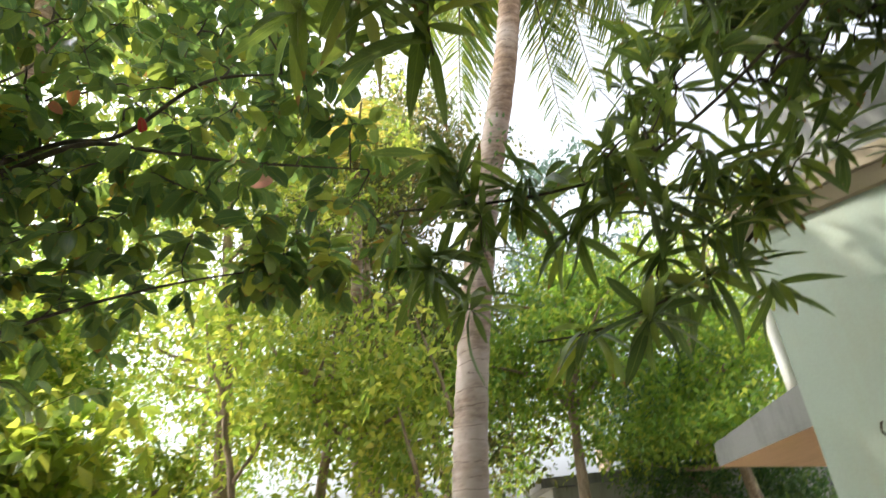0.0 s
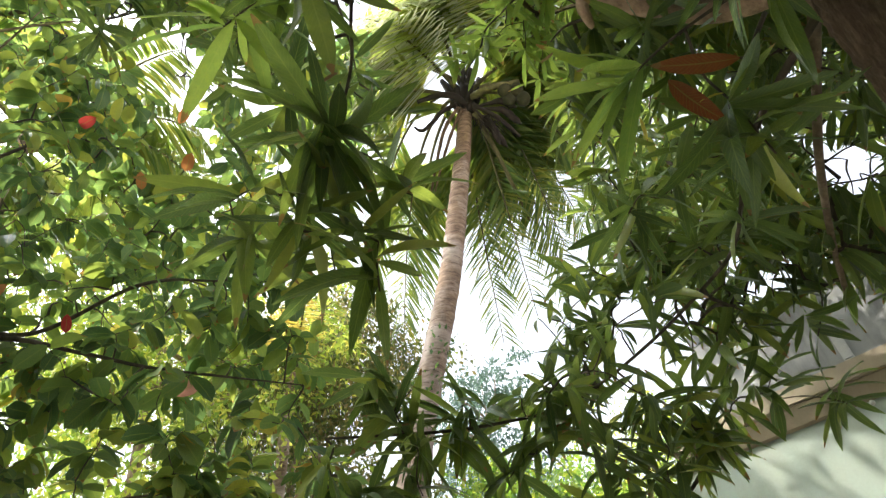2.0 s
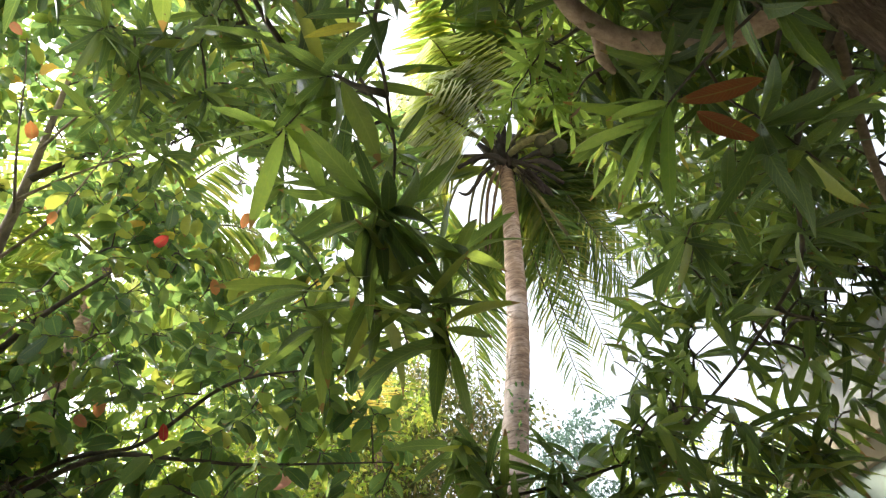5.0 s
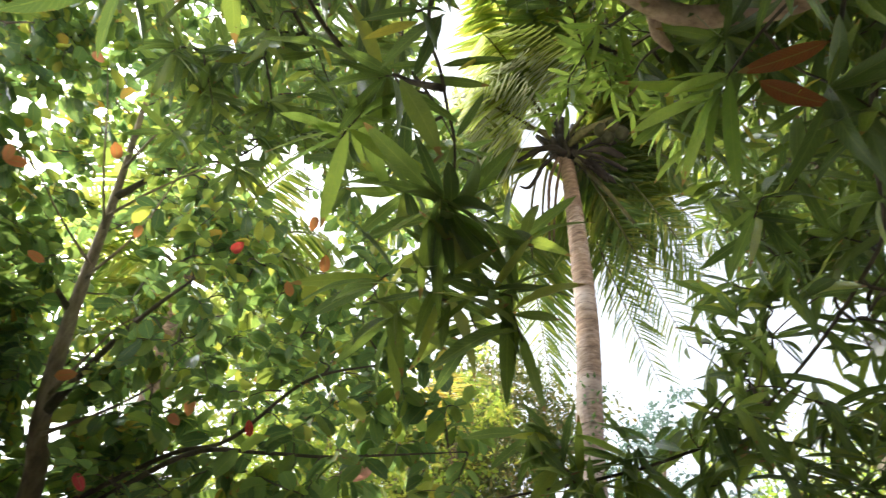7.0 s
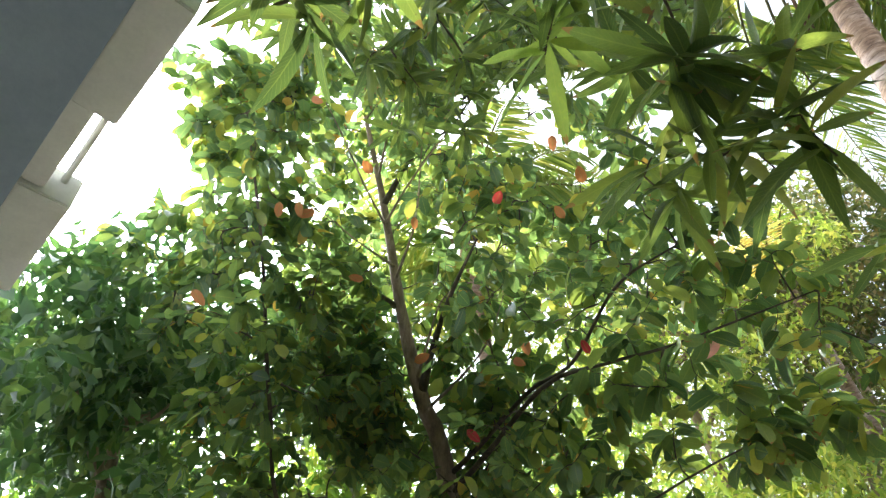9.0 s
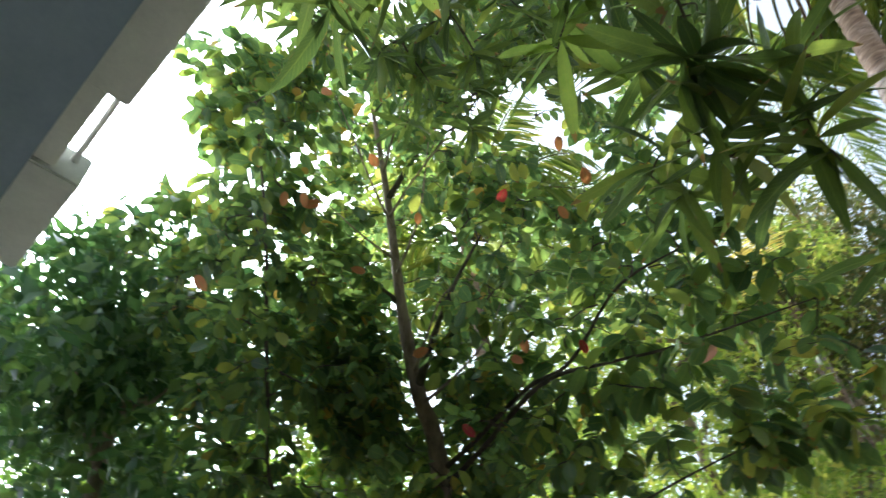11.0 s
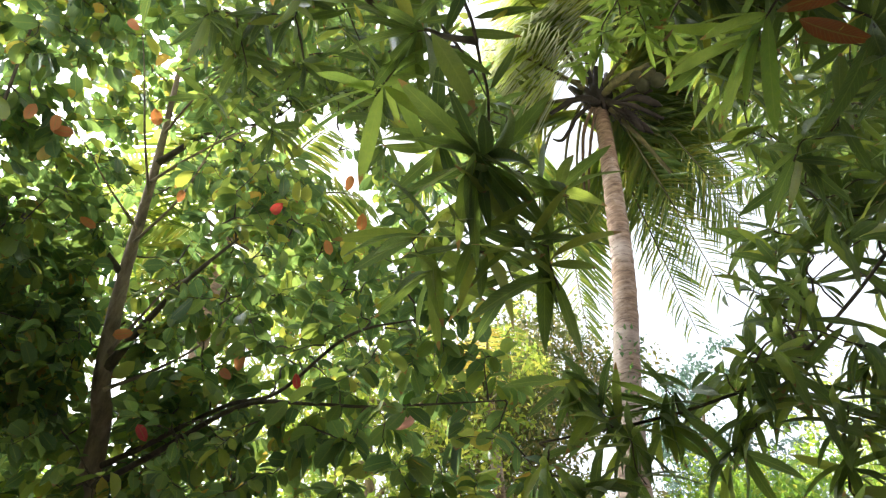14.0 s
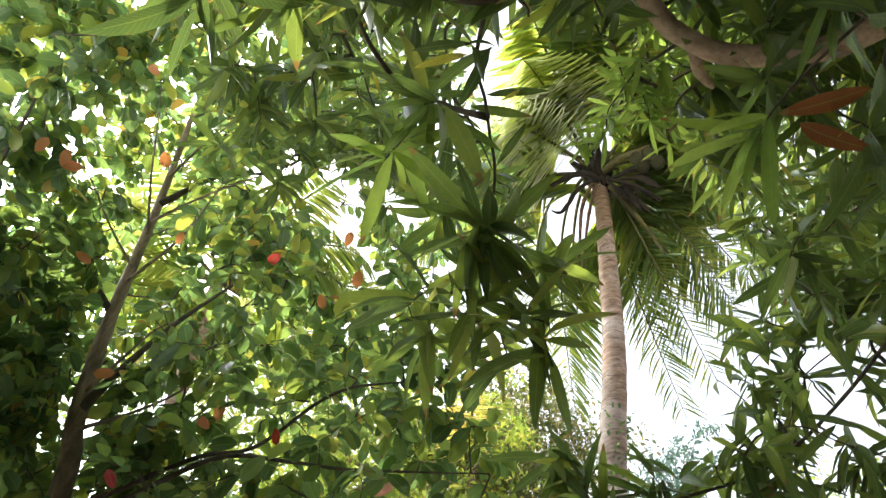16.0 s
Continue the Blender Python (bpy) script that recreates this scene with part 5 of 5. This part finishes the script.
    for i, p in enumerate(OLD_LEAVES):
        is_red = i in (6, 7, 12)
        to_eye = EYE - np.array(p)
        d = np.cross(to_eye, rng.normal(0, 1, 3)) + rng.normal(0, 0.6, 3)
        under(tree, "old_leaf", salmon if i == 3 else (red if is_red else orange)[i % 2], "dying pink leaf" if i == 3 else "dying red leaf" if is_red else "dying orange leaf", m=facing_matrix(p, np.array(p) + d / np.linalg.norm(d) * (0.14 if i == 3 else rng.uniform(0.085, 0.125))))


build_broad_tree()


# ---- trees beyond ----
# Small gaps of sky between the garden trees.
GARDEN_GAPS = [((-0.347, 0.881, 0.32), 1.1), ((-0.338, 0.899, 0.278), 1.0), ((-0.261, 0.897, 0.357), 1.0), ((-0.232, 0.919, 0.32), 1.1), ((-0.168, 0.946, 0.277), 1.3), ((-0.218, 0.935, 0.279), 0.8), ((-0.14, 0.938, 0.317), 0.8), ((-0.079, 0.911, 0.405), 0.9), ((-0.407, 0.84, 0.36), 1.3), ((-0.051, 0.928, 0.37), 0.6), ((-0.377, 0.803, 0.462), 1.0)]


def build_tree(name, x, y, height, bottom, radius, leaves, leaf_len, material, label, seed, squash=1.0):
    rng = np.random.default_rng(seed)
    tree = thing(name, (x, y, 0), label, "tree", "trees of the garden" if name == "garden_tree" else "")
    lean = rng.normal(0, 0.35, 2)
    trunk = [(x, y, -0.1, 0.05 + height * 0.014), (x + lean[0] * 0.3, y + lean[1] * 0.3, height * 0.35, 0.03 + height * 0.01), (x + lean[0], y + lean[1], height * 0.7, 0.03 + height * 0.004), (x + lean[0] * 1.2, y + lean[1] * 1.2, height * 0.95, 0.012)]
    v, f = tube(trunk, 6, 9, 0.05, seed=seed)
    under(tree, "trunk", mesh_of("trunk", v, f, GREY_BARK))
    line = smooth_line(trunk, 10)[:, :3]
    ends = []
    for i in range(max(6, int(height * 1.2))):
        s = rng.uniform(0.3, 0.95)
        p = line[int(s * (len(line) - 1))]
        a = i * 2.4 + rng.normal(0, 0.3)
        r = radius * rng.uniform(0.55, 1.0) * (1.15 - 0.5 * s)
        e = np.array((p[0] + r * math.cos(a), p[1] + r * math.sin(a) * squash, max(bottom, p[2] + rng.uniform(0.1, 0.9) * radius * 0.6)))
        m = (p + e) / 2 + rng.normal(0, 0.12, 3)
        v, f = tube([(*p, 0.05), (*m, 0.03), (*e, 0.01)], 4, 6, 0.05, seed=seed + i)
        under(tree, "limb", mesh_of("limb", v, f, GREY_BARK))
        ends.extend([e, m, (m + e) / 2])
    ends.append(line[-1])
    ends = np.array(ends)
    clumps = ends[rng.integers(0, len(ends), leaves // 40)] + radius * 0.28 * np.clip(rng.normal(0, 1, (leaves // 40, 3)), -1.6, 1.6) * np.array((1, squash, 0.9))
    clumps[:, 2] = np.maximum(clumps[:, 2], bottom)
    pos = np.repeat(clumps, 40, axis=0) + np.clip(rng.normal(0, 1, (len(clumps) * 40, 3)), -1.9, 1.9) * np.repeat(rng.uniform(0.06, 0.17, (len(clumps), 1)), 40, axis=0) * (1 + 0.15 * radius)
    way = rng.normal(0, 1, pos.shape)
    way[:, 2] -= 0.5
    keep = ~in_hole(pos + rng.normal(0, 0.3, pos.shape), [((0.2, 0.7, 0.7), 7.0), ((0.22, 0.77, 0.6), 4.0), ((-0.03, 0.97, 0.23), 1.6), ((-0.27, 0.92, 0.28), 1.5), ((-0.165, 0.94, 0.3), 1.7), ((-0.38, 0.87, 0.3), 1.6)] + GAPS + LEFT_HOLES + GARDEN_GAPS) if name != "distant_tree" else np.ones(len(pos), bool)
    pos, way = pos[keep], way[keep]
    v, f, u = blades(pos, way, rng.uniform(0.5, 1.4, len(pos)) * leaf_len, SMALL_SHAPES, seed, 0.8)
    under(tree, "crown", mesh_of("crown", v, f, material, uvs=u), kind="stuff")


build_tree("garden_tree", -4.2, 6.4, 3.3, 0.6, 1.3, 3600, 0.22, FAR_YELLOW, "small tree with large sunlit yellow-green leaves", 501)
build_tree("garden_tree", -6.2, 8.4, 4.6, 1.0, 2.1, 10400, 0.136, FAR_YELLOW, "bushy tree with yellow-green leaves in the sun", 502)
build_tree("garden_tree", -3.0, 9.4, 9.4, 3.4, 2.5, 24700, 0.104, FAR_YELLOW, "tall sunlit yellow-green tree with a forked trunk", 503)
build_tree("garden_tree", -0.5, 11.4, 10.6, 2.0, 2.4, 38000, 0.12, FAR_OLIVE, "tall tree with yellowing leaves", 504)
build_tree("garden_tree", -1.6, 7.8, 4.4, 0.8, 1.6, 10400, 0.112, FAR_YELLOW, "low shrubby tree in sunlight", 505)
build_tree("garden_tree", -1.0, 10.4, 8.9, 4.0, 2.3, 24000, 0.105, FAR_OLIVE, "fine-leaved olive tree behind the palm", 520)
build_tree("garden_tree", 1.9, 8.8, 5.2, 1.7, 1.8, 15600, 0.104, FAR_LEAF, "feathery green tree beside the palm", 506)
build_tree("garden_tree", 4.2, 8.6, 5.2, 2.6, 1.9, 18200, 0.096, FAR_LEAF, "rounded green tree near the shed", 507)
build_tree("garden_tree", 5.2, 11.5, 7.4, 2.0, 2.0, 15600, 0.088, FAR_YELLOW, "light green tree behind the shed", 508)
build_tree("distant_tree", 4.3, 16.5, 12.6, 4.0, 2.3, 12000, 0.16, HAZED_LEAF, "feathery tree in the distance with haze-blued leaves", 509)
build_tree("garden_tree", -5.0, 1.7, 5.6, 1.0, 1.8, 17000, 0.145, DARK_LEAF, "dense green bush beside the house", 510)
build_tree("garden_tree", -8.6, 3.5, 7.4, 1.2, 2.4, 10000, 0.14, FAR_LEAF, "green tree behind the broad-leaved tree", 511)
build_tree("garden_tree", -5.4, 4.4, 6.6, 1.0, 1.5, 10000, 0.13, FAR_LEAF, "leafy tree in the garden", 512)
build_tree("garden_tree", 7.5, 9.5, 6.0, 1.2, 2.3, 7000, 0.11, DARK_LEAF, "dark tree behind the green house", 513)
build_tree("garden_tree", -8.0, 7.2, 3.4, 0.6, 2.0, 6500, 0.136, FAR_YELLOW, "sunlit yellow-green tree at the garden edge", 515)
build_tree("garden_tree", -4.6, 11.5, 6.0, 1.0, 2.4, 13000, 0.104, FAR_LEAF, "green tree at the back of the garden", 516)
build_tree("garden_tree", -3.1, 7.2, 2.6, 0.5, 1.2, 5400, 0.136, FAR_YELLOW, "low leafy shrub in sunlight", 517)
# dense dark shrub, added to stand for deep shade under the crowns
build_tree("garden_tree", 4.5, 9.9, 3.6, 0.3, 1.3, 15600, 0.096, DARK_LEAF, "dark shrub added for the deep shade below the taller trees", 518)
build_tree("garden_tree", -5.8, 9.8, 8.4, 2.6, 2.1, 15600, 0.120, FAR_LEAF, "leafy tree behind the garden shrubs", 519)
build_tree("garden_tree", 0.3, 13.5, 6.0, 1.0, 2.4, 12000, 0.11, FAR_LEAF, "green tree at the garden's end", 514)


def build_sapling(forks, label, seed, leaves):
    rng = np.random.default_rng(seed)
    x, y = forks[0][0][:2]
    tree = thing("sapling", (x, y, 0), label, "tree", "saplings")
    for i, f in enumerate(forks):
        v, q = tube([(*p[:3], r) for p, r in zip(f, np.linspace(0.045 if i == 0 else 0.025, 0.01, len(f)))], 6, 8, 0.05, seed=seed + i)
        under(tree, "trunk" if i == 0 else "limb", mesh_of("stem", v, q, GREY_BARK))
    tips = np.array([f[-1] for f in forks])
    pos = tips[rng.integers(0, len(tips), leaves)] + rng.normal(0, 0.28, (leaves, 3))
    v, f, u = blades(pos, rng.normal(0, 1, (leaves, 3)), rng.uniform(0.1, 0.17, leaves), SMALL_SHAPES, seed, 0.8)
    under(tree, "crown", mesh_of("crown", v, f, FAR_YELLOW, uvs=u), kind="stuff")


build_sapling([[(-2.00, 6.66, 0.0), (-2.05, 6.66, 2.25), (-2.12, 6.60, 2.81), (-2.15, 6.55, 3.26), (-2.29, 6.50, 3.63), (-2.33, 6.42, 4.12)], [(-2.15, 6.55, 3.26), (-2.03, 6.52, 3.49), (-1.93, 6.44, 3.83)], [(-2.06, 6.64, 2.37), (-1.81, 6.57, 2.66), (-1.67, 6.54, 2.98)]], "slender forked sapling with a pale trunk", 601, 500)
build_sapling([[(-0.18, 6.58, 0.0), (-0.18, 6.58, 2.05), (-0.25, 6.52, 2.54), (-0.32, 6.45, 2.93)], [(0.23, 6.68, 2.81), (0.15, 6.59, 3.22), (0.03, 6.49, 3.57), (-0.06, 6.39, 3.87)]], "thin reddish sapling beside the palm", 602, 350)
